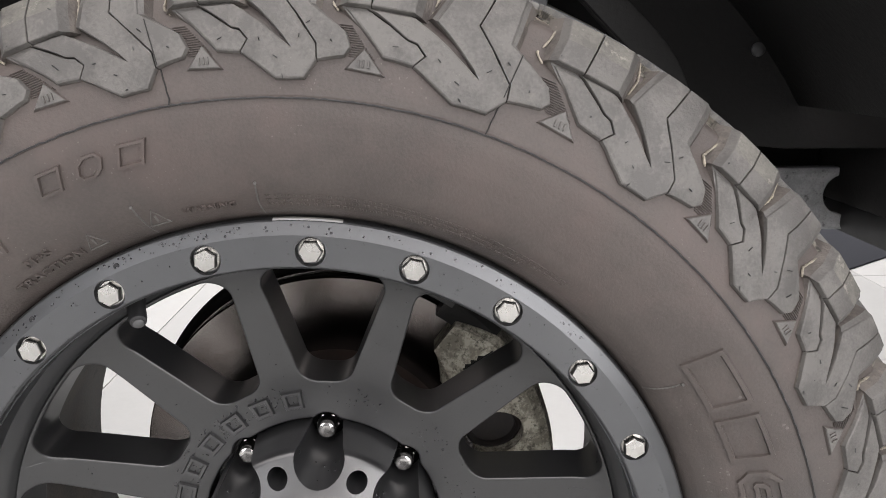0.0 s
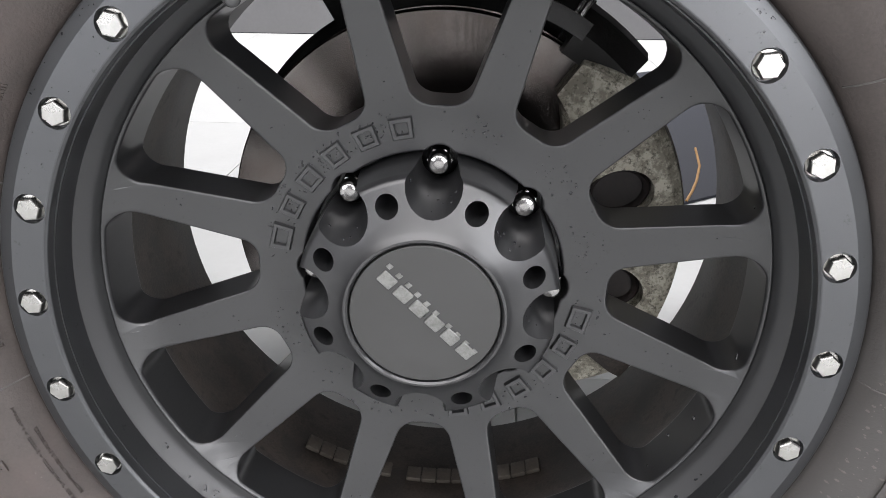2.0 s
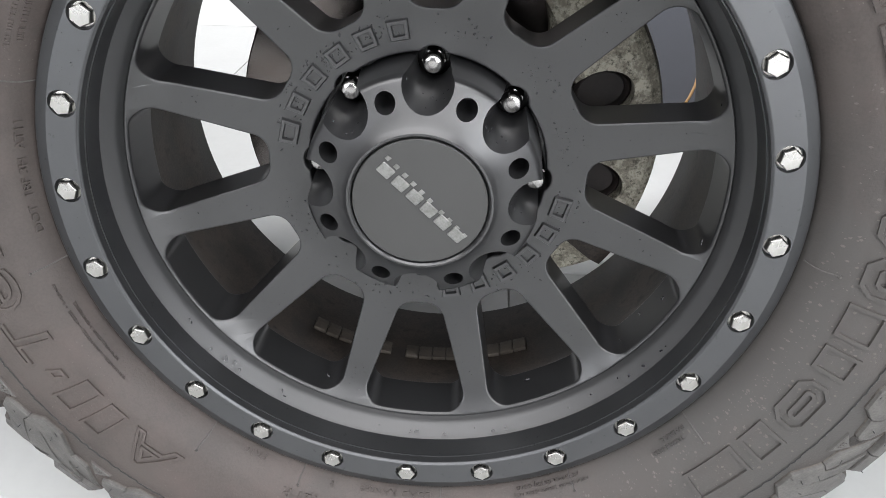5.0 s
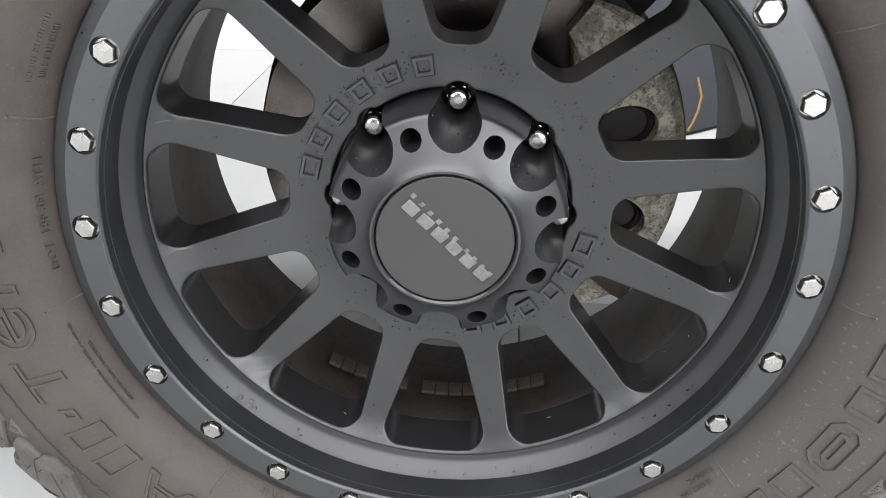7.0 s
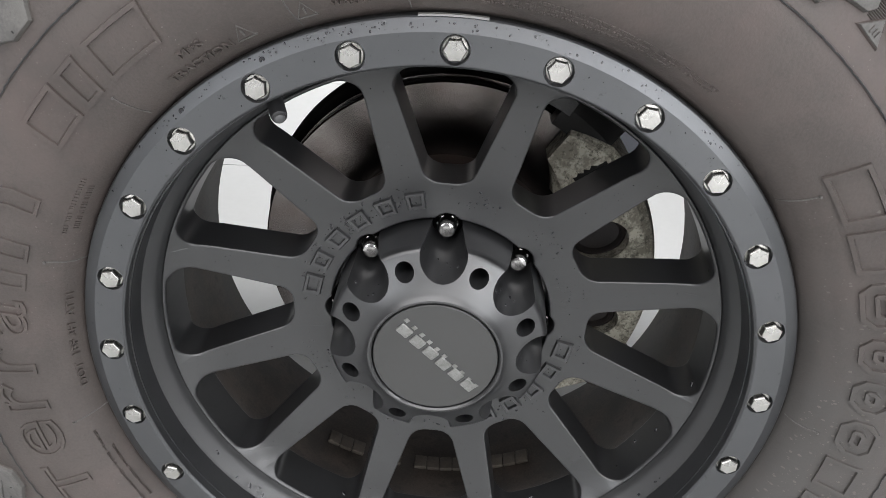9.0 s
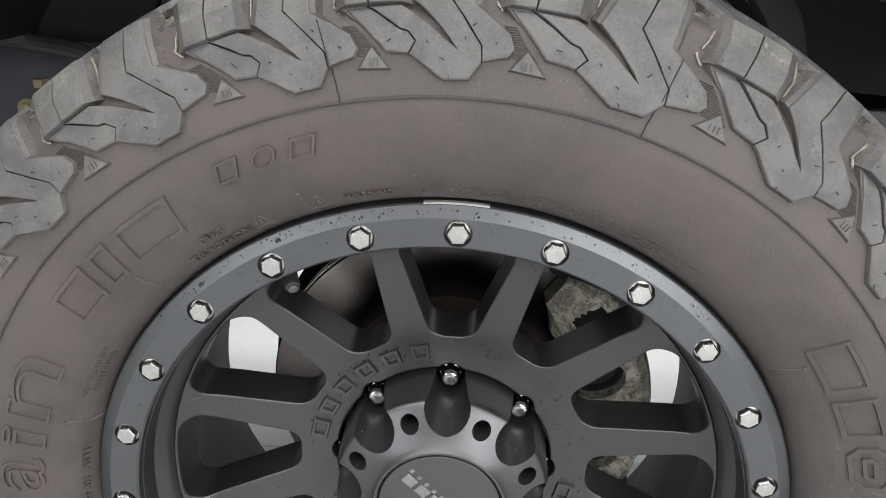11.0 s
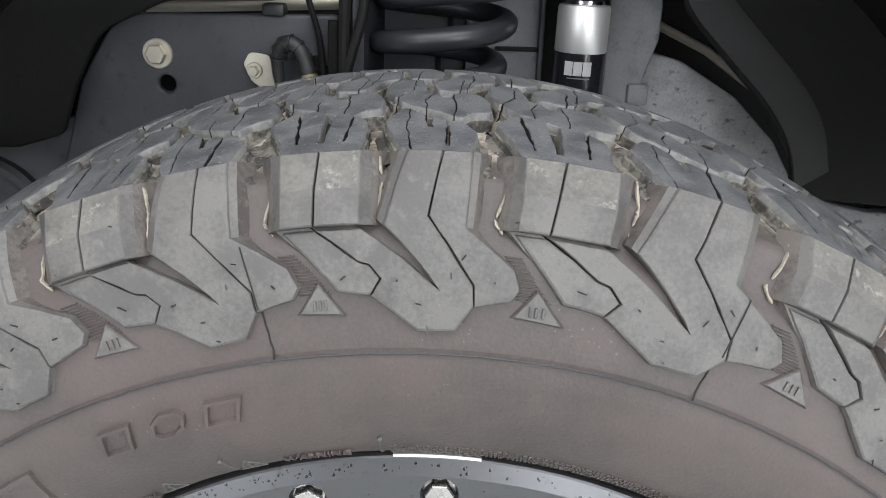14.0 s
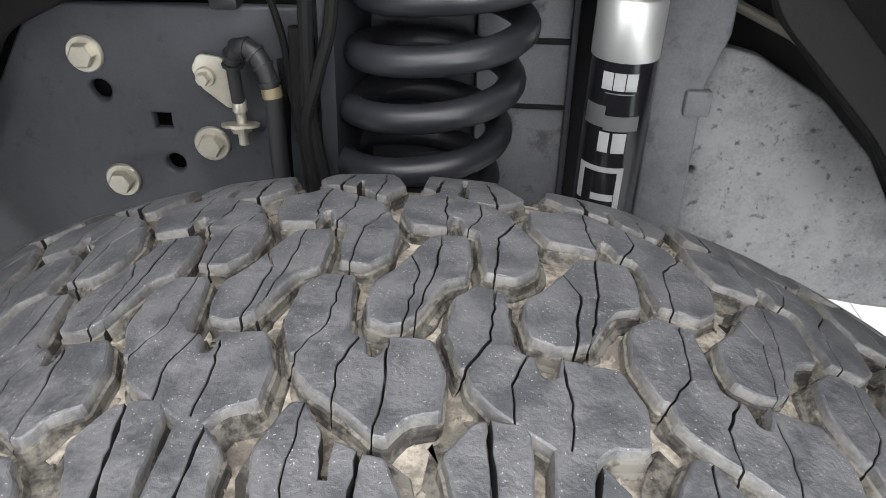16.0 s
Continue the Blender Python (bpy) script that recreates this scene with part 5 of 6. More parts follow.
# ---- brake ----
def brake():
    disc = thing("brake_disc", P(0, 0, 0.2), "bare machined iron brake disc with rusty hub", "brake disc")
    bm = bmesh.new()
    lathe(bm, [(0.110, 0.190), (0.1785, 0.190), (0.180, 0.1915), (0.180, 0.2000), (0.176, 0.2005), (0.176, 0.2125), (0.180, 0.213), (0.180, 0.2220), (0.110, 0.2220)], 144, closed=True)
    part("friction_ring", bm, M_DISC, disc, angle=30)
    bm = bmesh.new()
    lathe(bm, [(0.02, 0.128), (0.104, 0.128), (0.108, 0.132), (0.111, 0.198), (0.02, 0.198)], 96)
    part("hat", bm, M_RUST, disc, "brown rusty disc hat", angle=30)
    cal = thing("brake_caliper", P(0.17, 62, 0.2), "rough cast grey iron brake caliper", "brake caliper")
    # cast body: an arc with a sloping nose at its upper end
    bm = bmesh.new()
    section = [(0.128, 0.176), (0.131, 0.164), (0.140, 0.158), (0.190, 0.158), (0.198, 0.163), (0.2015, 0.176), (0.2015, 0.245), (0.194, 0.255), (0.130, 0.255), (0.130, 0.226), (0.184, 0.226), (0.184, 0.187), (0.130, 0.187)]
    rows = []
    for i in range(55):
        a = 36.5 + 102.0 * i / 54
        nose = max(0.0, 1 - min(i, 54 - i) / 6)
        rows.append([bm.verts.new(P(r - max(r - 0.172, 0) * 0.62 * nose + max(0.150 - r, 0) * 1.0 * nose, a, y + (0.003 * nose if y < 0.187 else 0))) for r, y in section])
    for lo, hi in zip(rows, rows[1:]):
        for j in range(len(section)):
            bm.faces.new((lo[j], lo[(j + 1) % len(section)], hi[(j + 1) % len(section)], hi[j]))
    bm.faces.new(rows[0])
    bm.faces.new(rows[-1][::-1])
    bmesh.ops.triangulate(bm, faces=[f for f in bm.faces if len(f.verts) > 4])
    bmesh.ops.recalc_face_normals(bm, faces=bm.faces)
    cut = bmesh.new()
    for a in (73.5, 105.5):
        tube(cut, Matrix.Translation(P(0.150, a, 0.140)) @ pose(0, 0, 0, 0, a, 0) @ Matrix.Diagonal((0.95, 1, 1.25, 1)) @ pose(0, 0, 0, -90), [(0.0225, 0.0), (0.0215, 0.020), (0.0210, 0.042)], 32)
    # a ragged cored hollow below the upper end
    ragged_edge = [(0.1530, 46.9), (0.1575, 47.6), (0.1600, 46.8), (0.1640, 47.9), (0.1665, 47.0), (0.1700, 48.2), (0.1735, 47.4), (0.1780, 48.6), (0.1860, 48.9), (0.1885, 57.5), (0.1480, 58.5), (0.1470, 49.5)]
    hollow = plate([[(r * math.sin(radians(a)), r * math.cos(radians(a))) for r, a in ragged_edge]], 0.013)
    for v in hollow.verts:
        v.co = (v.co.x, 0.168 - v.co.z, ZC + v.co.y)
    bmesh.ops.recalc_face_normals(hollow, faces=hollow.faces)
    spare = bpy.data.meshes.new("hollow")
    hollow.to_mesh(spare)
    hollow.free()
    cut.from_mesh(spare)
    bpy.data.meshes.remove(spare)
    part("caliper_body", carved(bm, cut), M_CAST, cal, angle=24)
    # black sheet added at the back of the hollow in place of its shade
    bm = bmesh.new()
    lathe(bm, [(0.150, 0.1805), (0.186, 0.1805), (0.186, 0.1840), (0.150, 0.1840)], 8, 48.8, 57.2, closed=True)
    bmesh.ops.holes_fill(bm, edges=bm.edges)
    part("hollow_backing", bm, M_LINER, cal, "black sheet that darkens the bottom of the hollow")
    for a in (73.5, 105.5):
        bm = bmesh.new()
        tube(bm, Matrix.Translation(P(0.150, a, 0.182)) @ pose(0, 0, 0, 0, a, 0) @ Matrix.Diagonal((0.95, 1, 1.25, 1)) @ pose(0, 0, 0, 90), [(0.0206, 0.0), (0.0206, 0.012), (0.0185, 0.0145), (0.0165, 0.012), (0.016, 0.008), (0.002, 0.0078)], 28)
        part("piston_bore", bm, M_BORE, cal, "dark rusty piston bore")
    # dark pad hardware in front of the body's lower end
    bm = bmesh.new()
    lathe(bm, [(0.158, 0.150), (0.186, 0.147), (0.199, 0.152), (0.203, 0.170), (0.158, 0.170)], 10, 113, 127.5, closed=True)
    bmesh.ops.holes_fill(bm, edges=bm.edges)
    part("pad_hardware", bm, M_BARREL, cal, "dark pad hardware", angle=35)
    # dark bracket and pins above the body
    bm = bmesh.new()
    lathe(bm, [(0.176, 0.170), (0.196, 0.164), (0.214, 0.172), (0.218, 0.190), (0.218, 0.240), (0.180, 0.240), (0.180, 0.226), (0.186, 0.226), (0.186, 0.187), (0.176, 0.187)], 14, 31, 47, closed=True)
    bmesh.ops.holes_fill(bm, edges=bm.edges)
    part("caliper_bracket", bm, M_BRACKET, cal, "dark caliper bracket", angle=35)
    for a, r in ((28.9, 0.2066), (30.3, 0.2095)):
        bm = bmesh.new()
        tube(bm, look(P(r - 0.010, a, 0.166), P(r + 0.010, a, 0.166)), [(0.0022, 0.0), (0.0022, -0.020)], 10)
        part("guide_pin", bm, M_CHROME, cal, "bright steel pin")
    bm = bmesh.new()
    lathe(bm, [(0.192, 0.160), (0.206, 0.160), (0.206, 0.168), (0.192, 0.168)], 10, 22, 33, closed=True)
    bmesh.ops.holes_fill(bm, edges=bm.edges)
    part("pad_carrier", bm, M_BRACKET, cal, "dark pad carrier")
    kn = thing("steering_knuckle", P(0, 0, 0.3), "dark rusty axle hub behind the brake disc", "axle hub")
    bm = bmesh.new()
    lathe(bm, [(0.01, 0.226), (0.085, 0.226), (0.085, 0.30), (0.06, 0.33), (0.05, 0.50), (0.01, 0.50)], 48)
    part("axle_tube", bm, M_RUST, kn)
    bm = bmesh.new()
    lathe(bm, [(0.09, 0.236), (0.186, 0.236), (0.190, 0.240), (0.190, 0.246), (0.09, 0.246)], 72, -100, -30, closed=True)
    lathe(bm, [(0.09, 0.236), (0.218, 0.236), (0.220, 0.240), (0.220, 0.246), (0.09, 0.246)], 48, -30, 34, closed=True)
    part("splash_shield", bm, M_LINER, kn, "dark dust shield behind the disc")


brake()


# ---- truck's underside round the wheel ----
def flat(loops, y, half, bevel=0.003):
    """An upright plate in x, z at depth y."""
    bm = plate(loops, half, bevel)
    for v in bm.verts:
        v.co = (v.co.x, y - v.co.z, v.co.y)
    return bm


def hex_bolt(parent, x, y, z, r=0.0125, mat=None, label="pale zinc flange bolt"):
    bm = bmesh.new()
    m = Matrix.Translation((x, y, z)) @ pose(0, 0, 0, 90)
    tube(bm, m, [(r, 0.0), (r, 0.0022), (r * 0.93, 0.0035)], 24)
    tube(bm, m, [(r * 0.68, 0.003), (r * 0.68, 0.009), (r * 0.6, 0.0105)], 6)
    return part("flange_bolt", bm, mat or M_ZINC, parent, label, angle=30)


def chassis():
    # gusset with bolts in front of the spring
    gus = thing("suspension_gusset", (-0.23, 0.47, 0.58), "dark grey painted steel suspension bracket with bolts", "bracket")
    outline = rounded([(-0.43, 0.58, 0), (-0.385, 0.72, 0.05), (-0.360, 0.790, 0.05), (-0.315, 0.858, 0.055), (-0.098, 0.860, 0.004), (-0.098, 0.58, 0)], 8)
    holes = [circle(0.0085, 20, -0.2735, 0.7895), [(-0.2335, 0.758), (-0.2195, 0.758), (-0.2195, 0.771), (-0.2335, 0.771)], circle(0.008, 20, -0.222, 0.727)]
    part("plate", flat([outline] + holes, 0.470, 0.005), M_FRAME, gus)
    bm = bmesh.new()
    box(bm, pose(-0.16, 0.466, 0.864), 0.022, 0.02, 0.012, 0.003)
    part("clip", bm, M_RUBBER, gus)
    for x, z in ((-0.2785, 0.8195), (-0.187, 0.747), (-0.2705, 0.710)):
        hex_bolt(gus, x, 0.4645, z, 0.0150)
    # dark sheet added behind the plate so its holes stay dark
    part("dark_backing", flat([[(-0.43, 0.60), (-0.43, 0.84), (-0.10, 0.84), (-0.10, 0.60)]], 0.500, 0.004), M_LINER, gus)
    # hose bracket and hose
    hose = thing("brake_hose", (-0.17, 0.45, 0.74), "black brake hose held by a pale metal tab", "hose")
    bm = flat([rounded([(-0.193, 0.812, .006), (-0.186, 0.824, .006), (-0.166, 0.821, .006), (-0.164, 0.800, .004), (-0.160, 0.780, .003), (-0.168, 0.781, .003), (-0.186, 0.796, .006)], 4)], 0.460, 0.0016, 0.0005)
    part("tab", bm, M_ZINC, hose, "pale zinc mounting tab")
    hex_bolt(hose, -0.1815, 0.4575, 0.8065, 0.0078)
    bm = bmesh.new()
    tube(bm, pose(-0.156, 0.450, 0.770, -13), [(0.0150, -0.0012), (0.0150, 0.0012)], 20)
    tube(bm, pose(-0.156, 0.450, 0.770), [(0.0085, -0.005), (0.0085, 0.0)], 6)
    tube(bm, pose(-0.155, 0.450, 0.770), [(0.0042, -0.016), (0.0042, 0.010), (0.0058, 0.012), (0.0058, 0.020), (0.0036, 0.024)], 12)
    part("fitting", bm, M_ZINC, hose, "pale pipe fitting with flange")
    bm = flat([rounded([(-0.153, 0.808, .002), (-0.133, 0.792, .005), (-0.131, 0.780, .004), (-0.142, 0.773, .003), (-0.150, 0.780, .003)], 4)], 0.468, 0.0016, 0.0005)
    part("retaining_clip", bm, M_ZINC, hose, "pale metal retaining clip")
    bm = bmesh.new()
    elbow = smooth_path([(-0.155, 0.449, 0.790), (-0.155, 0.447, 0.815), (-0.152, 0.444, 0.829), (-0.143, 0.440, 0.836), (-0.132, 0.438, 0.830), (-0.125, 0.436, 0.812), (-0.122, 0.434, 0.79), (-0.122, 0.432, 0.75), (-0.117, 0.42, 0.68)], 8)
    sweep(bm, elbow[12:], 0.0072, 12)
    part("hose_pipe", bm, M_RUBBER, hose)
    bm = bmesh.new()
    sweep(bm, elbow[:14], 0.0052, 12)
    part("pipe_end", bm, M_RUBBER, hose)
    for p, q in zip(elbow[10:44:5], elbow[11:45:5]):
        bm = bmesh.new()
        sweep(bm, [p, q], 0.0086, 12)
        part("hose_rib", bm, M_RUBBER, hose)
    bm = bmesh.new()
    sweep(bm, elbow[42:46], 0.0079, 12)
    part("ferrule", bm, M_YELLOW, hose, "small brass coloured ferrule")
    cab = thing("sensor_cable", (-0.11, 0.44, 0.7), "thin black sensor cable", "cable")
    for run, rad in (([(-0.145, 0.455, 1.00), (-0.132, 0.454, 0.92), (-0.126, 0.453, 0.882), (-0.116, 0.450, 0.845), (-0.112, 0.446, 0.817), (-0.109, 0.440, 0.797), (-0.097, 0.43, 0.757), (-0.09, 0.42, 0.70)], 0.0030), ([(-0.120, 0.458, 0.822), (-0.119, 0.456, 0.80), (-0.121, 0.45, 0.75), (-0.118, 0.44, 0.69)], 0.0042), ([(-0.112, 0.456, 0.812), (-0.106, 0.450, 0.79), (-0.103, 0.445, 0.74), (-0.10, 0.44, 0.69)], 0.0034)):
        bm = bmesh.new()
        sweep(bm, smooth_path(run), rad, 8)
        part("cable_run", bm, M_LINER, cab)
    lines = thing("brake_lines", (-0.08, 0.39, 0.7), "black rubber lines hanging beside the spring tower", "brake line")
    for run, rad in (([(-0.080, 0.392, 1.02), (-0.081, 0.391, 0.90), (-0.084, 0.390, 0.823), (-0.082, 0.389, 0.79), (-0.076, 0.388, 0.745), (-0.074, 0.386, 0.69)], 0.0052), ([(-0.060, 0.394, 1.00), (-0.064, 0.393, 0.884), (-0.076, 0.389, 0.835), (-0.086, 0.386, 0.80), (-0.084, 0.386, 0.76), (-0.080, 0.386, 0.69)], 0.0045), ([(-0.094, 0.412, 0.86), (-0.095, 0.410, 0.81), (-0.092, 0.408, 0.76), (-0.087, 0.404, 0.69)], 0.0060)):
        bm = bmesh.new()
        sweep(bm, smooth_path(run), rad, 10)
        part("line_run", bm, M_LINER, lines)
    # spring tower: side flange and back panel
    tow = thing("spring_tower", (0.05, 0.5, 0.6), "dark grey steel spring tower behind the coil", "spring tower")
    bm = bmesh.new()
    sec = [(-0.094, 0.470), (-0.090, 0.420), (-0.082, 0.395), (-0.072, 0.398), (-0.066, 0.430), (-0.062, 0.500)]
    lo = [bm.verts.new((x, y, 0.60)) for x, y in sec]
    hi = [bm.verts.new((x + 0.012, y, 1.08)) for x, y in sec]
    for i in range(len(sec) - 1):
        bm.faces.new((lo[i], lo[i + 1], hi[i + 1], hi[i]))
    bmesh.ops.solidify(bm, geom=bm.faces, thickness=0.004)
    part("side_flange", bm, M_FRAME, tow, angle=40)
    # the part behind the coil gets darker paint to hold the shade there
    part("shaded_back_panel", flat([rounded([(-0.10, 0.58, 0), (-0.10, 1.10, 0), (0.028, 1.10, 0), (0.028, 0.58, 0)])], 0.530, 0.004), M_FRAME, tow)
    part("side_panel", flat([rounded([(0.028, 0.58, 0), (0.028, 1.10, 0), (0.108, 1.10, 0.006), (0.108, 0.58, 0.006)])], 0.520, 0.004), M_FRAME_MID, tow)
    for x, z0, z1 in ((0.000, 0.80, 0.822), (0.012, 0.846, 0.872)):
        bm = bmesh.new()
        box(bm, pose(x, 0.523, (z0 + z1) / 2), 0.005, 0.006, z1 - z0, 0.001)
        part("panel_slot", bm, M_HOLE, tow, "dark slot in the tower panel")
    bm = bmesh.new()
    box(bm, pose(0.083, 0.515, 0.826), 0.048, 0.006, 0.0045, 0.001)
    part("seam", bm, M_HOLE, tow, "dark seam across the panel")
    bm = bmesh.new()
    box(bm, pose(0.083, 0.515, 0.770), 0.048, 0.006, 0.0035, 0.001)
    part("seam", bm, M_HOLE, tow, "dark seam across the panel")
    # coil spring
    spr = thing("coil_spring", (0.0, 0.42, 0.66), "heavy black coil spring", "coil spring")
    bm = bmesh.new()
    pts = []
    for i in range(9 * 32 + 1):
        a = 2 * math.pi * i / 32
        z = float(np.interp(i / 32, (0.0, 4.75, 5.75, 9.0), (0.699, 0.889, 0.910, 0.975)))
        pts.append((-0.0062 + (z - 0.797) * 0.196 + 0.0588 * math.cos(a), 0.438 + 0.0588 * math.sin(a), z))
    sweep(bm, pts, 0.0104, 16)
    part("coil", bm, M_SPRING, spr)
    bm = bmesh.new()
    tube(bm, pose(0.0, 0.435, 0.665), [(0.066, 0.0), (0.066, 0.02), (0.04, 0.03), (0.035, 0.08)], 32)
    part("spring_seat", bm, M_FRAME, spr)
    bm = bmesh.new()
    sweep(bm, [(0.004 + 0.034 * math.cos(radians(a)), 0.452 + 0.034 * math.sin(radians(a)), 0.792) for a in range(200, 345, 8)], 0.0022, 8)
    part("seat_rim", bm, M_LEAD, spr, "worn bare metal rim of the spring seat")
    # shock absorber
    sho = thing("shock_absorber", (0.137, 0.455, 0.66), "black shock absorber with a silver end cap", "shock absorber")
    m = look((0.1385, 0.470, 0.66), (0.1425, 0.470, 0.90)) @ pose(0, 0, 0, 180, 0, 0)
    bm = bmesh.new()
    tube(bm, m, [(0.0250, -0.05), (0.0250, 0.172), (0.0244, 0.1725)], 40)
    part("shock_body", bm, M_BLACK_GLOSS, sho, "glossy black body")
    bm = bmesh.new()
    tube(bm, m, [(0.0252, 0.171), (0.0257, 0.172), (0.0257, 0.212), (0.0245, 0.215), (0.019, 0.216)], 40)
    part("end_cap", bm, M_SILVER, sho, "brushed silver end cap")
    bm = bmesh.new()
    tube(bm, m, [(0.019, 0.214), (0.019, 0.2195), (0.0135, 0.222), (0.0125, 0.226), (0.0085, 0.228), (0.0085, 0.32)], 32)
    part("piston_rod", bm, M_CHROME, sho, "bright chrome rod and collar")

    def wrap(u0, u1, h0, h1, mat):
        bm = bmesh.new()
        rad, n = 0.02515, 8
        lo, hi = [[bm.verts.new(m @ Vector((rad * math.cos(u0 + (u1 - u0) * i / n), rad * math.sin(u0 + (u1 - u0) * i / n), h))) for i in range(n + 1)] for h in (h0, h1)]
        for i in range(n):
            bm.faces.new((lo[i], lo[i + 1], hi[i + 1], hi[i]))
        bmesh.ops.solidify(bm, geom=bm.faces, thickness=0.0002)
        part("printed_band", bm, mat, sho, "pale printed shape")
    toward = m.to_3x3().inverted() @ Vector((-0.15, -1, 0.1))
    face = math.atan2(toward.y, toward.x)
    for c in (-0.42, -0.05, 0.32):
        wrap(face + c - 0.17, face + c + 0.17, 0.150, 0.1635, M_WHITE)
    wrap(face - 0.45, face + 0.45, 0.1470, 0.1480, M_GREYPRINT)
    wrap(face - 1.15, face - 0.35, 0.120, 0.137, M_GREYPRINT)
    wrap(face - 0.35, face + 0.75, 0.118, 0.130, M_GREYPRINT)
    wrap(face - 0.45, face - 0.12, 0.100, 0.1165, M_WHITE)
    wrap(face - 0.02, face + 0.40, 0.100, 0.1165, M_WHITE)
    wrap(face - 0.80, face + 0.50, 0.083, 0.0875, M_WHITE)
    wrap(face - 1.05, face - 0.80, 0.056, 0.0875, M_WHITE)
    wrap(face + 0.30, face + 0.50, 0.045, 0.083, M_WHITE)
    wrap(face - 0.45, face + 0.28, 0.058, 0.064, M_WHITE)
    # bracket round the shock's top
    br = thing("shock_mount", (0.16, 0.5, 0.75), "grey steel shock mount with rounded corner", "bracket")
    out = rounded([(0.172, 0.60, 0), (0.172, 1.06, 0), (0.205, 1.06, 0.01), (0.205, 0.93, 0.01), (0.205, 0.905, 0.02), (0.226, 0.880, 0.02), (0.226, 0.840, 0.02), (0.214, 0.800, 0.01), (0.214, 0.60, 0)], 6)
    part("mount_plate", flat([out], 0.502, 0.005), M_FRAME_MID, br)
    # near-black sheet: the shadow round the shock put into its colour
    part("channel_shade", flat([[(0.104, 0.60), (0.104, 1.06), (0.180, 1.06), (0.180, 0.60)]], 0.560, 0.004), M_DARK_BACK, br)
    for x in (0.1065, 0.1755):
        bm = bmesh.new()
        box(bm, pose(x, 0.533, 0.83), 0.005, 0.052, 0.46, 0.001)
        part("channel_side", bm, M_FRAME, br)
    hood = rounded([(0.088, 0.925, 0), (0.104, 0.889, 0.012), (0.172, 0.886, 0.012), (0.190, 0.895, 0.01), (0.196, 1.06, 0), (0.088, 1.06, 0)], 5)
    part("mount_hood", flat([hood, circle(0.0125, 24, 0.165, 0.921)], 0.445, 0.004), M_FRAME_MID, br)
    bm = bmesh.new()
    box(bm, pose(0.209, 0.497, 0.785), 0.022, 0.012, 0.022, 0.003)
    part("weld_tab", bm, M_FRAME_MID, br)
    bm = bmesh.new()
    tube(bm, Matrix.Translation((0.163, 0.442, 0.915)) @ pose(0, 0, 0, 12, 12, 0), [(0.0065, 0.0), (0.0065, 0.03), (0.004, 0.032)], 10)
    part("mount_bolt", bm, M_ZINC, br, "pale mounting bolt")
    # frame rail
    rail = thing("frame_rail", (0.45, 0.55, 0.5), "dusty grey steel frame rail with a round hole", "frame rail")
    out = rounded([(0.212, 0.62, 0), (0.212, 0.828, 0.004), (0.262, 0.815, 0.02), (0.325, 0.778, 0.03), (0.375, 0.730, 0.03), (0.415, 0.668, 0.03), (0.500, 0.650, 0.02), (0.655, 0.652, 0.045), (0.692, 0.600, 0.03), (0.690, 0.567, 0.005), (0.560, 0.567, 0.02), (0.500, 0.566, 0.02), (0.410, 0.574, 0.02), (0.300, 0.592, 0.02)], 6)
    part("rail_web", flat([out, circle(0.0035, 14, 0.2235, 0.712), circle(0.0265, 32, 0.635, 0.615)], 0.535, 0.010), M_FRAME_DUSTY, rail)
    bm = bmesh.new()
    sweep(bm, [(0.20, 0.57, 0.868), (0.30, 0.57, 0.822), (0.42, 0.57, 0.742)], 0.005, 10)
    part("brake_line", bm, M_ZINC, rail, "thin metal brake line along the rail")
    bm = bmesh.new()
    sweep(bm, [(0.2135, 0.5255, 0.640), (0.2138, 0.5252, 0.700), (0.2132, 0.5255, 0.760), (0.2136, 0.5255, 0.815)], 0.0016, 6)
    part("rust_edge", bm, M_YELLOW, rail, "thin tan rust line on the rail's edge")
    # black box added behind the round hole to make it dark
    bm = bmesh.new()
    box(bm, pose(0.63, 0.60, 0.64), 0.20, 0.02, 0.14, 0.004)
    part("hole_backing", bm, M_LINER, rail)
    # lower left bracket with bolts
    arm = thing("control_arm_mount", (-0.52, 0.45, 0.5), "dark steel control arm mount with tan bolts", "bracket")
    part("arm_plate", flat([rounded([(-0.75, 0.45, 0), (-0.75, 0.75, 0), (-0.36, 0.75, 0), (-0.36, 0.45, 0)], 5)], 0.485, 0.004), M_FRAME, arm)
    for x, z in ((-0.566, 0.634), (-0.568, 0.604)):
        hex_bolt(arm, x, 0.4805, z, 0.014, M_YELLOW, "tan plated bolt")
    bm = bmesh.new()
    sweep(bm, smooth_path([(-0.60, 0.43, 0.735), (-0.52, 0.425, 0.728), (-0.44, 0.42, 0.715), (-0.40, 0.42, 0.68), (-0.37, 0.42, 0.60)]), 0.010, 10)
    part("arm_hose", bm, M_RUBBER, arm)
    bm = bmesh.new()
    tube(bm, pose(-0.512, 0.430, 0.674), [(0.010, 0.0), (0.010, 0.010)], 6)
    part("nut", bm, M_YELLOW, arm, "yellow plated nut")
    # pale steel rod behind the gusset, from liner to tower
    rod = bmesh.new()
    sweep(rod, [(-0.30, 0.506, 0.862), (-0.07, 0.508, 0.871)], 0.008, 14)
    solid("cross_rod", rod, M_ZINC, "pale steel rod behind the bracket", "rod")
    tag = bmesh.new()
    box(tag, pose(-0.186, 0.6172, 0.958), 0.031, 0.003, 0.060, 0.001)
    solid("paper_tag", tag, M_ZINC, "pale tag on the inner panel", "tag")


chassis()


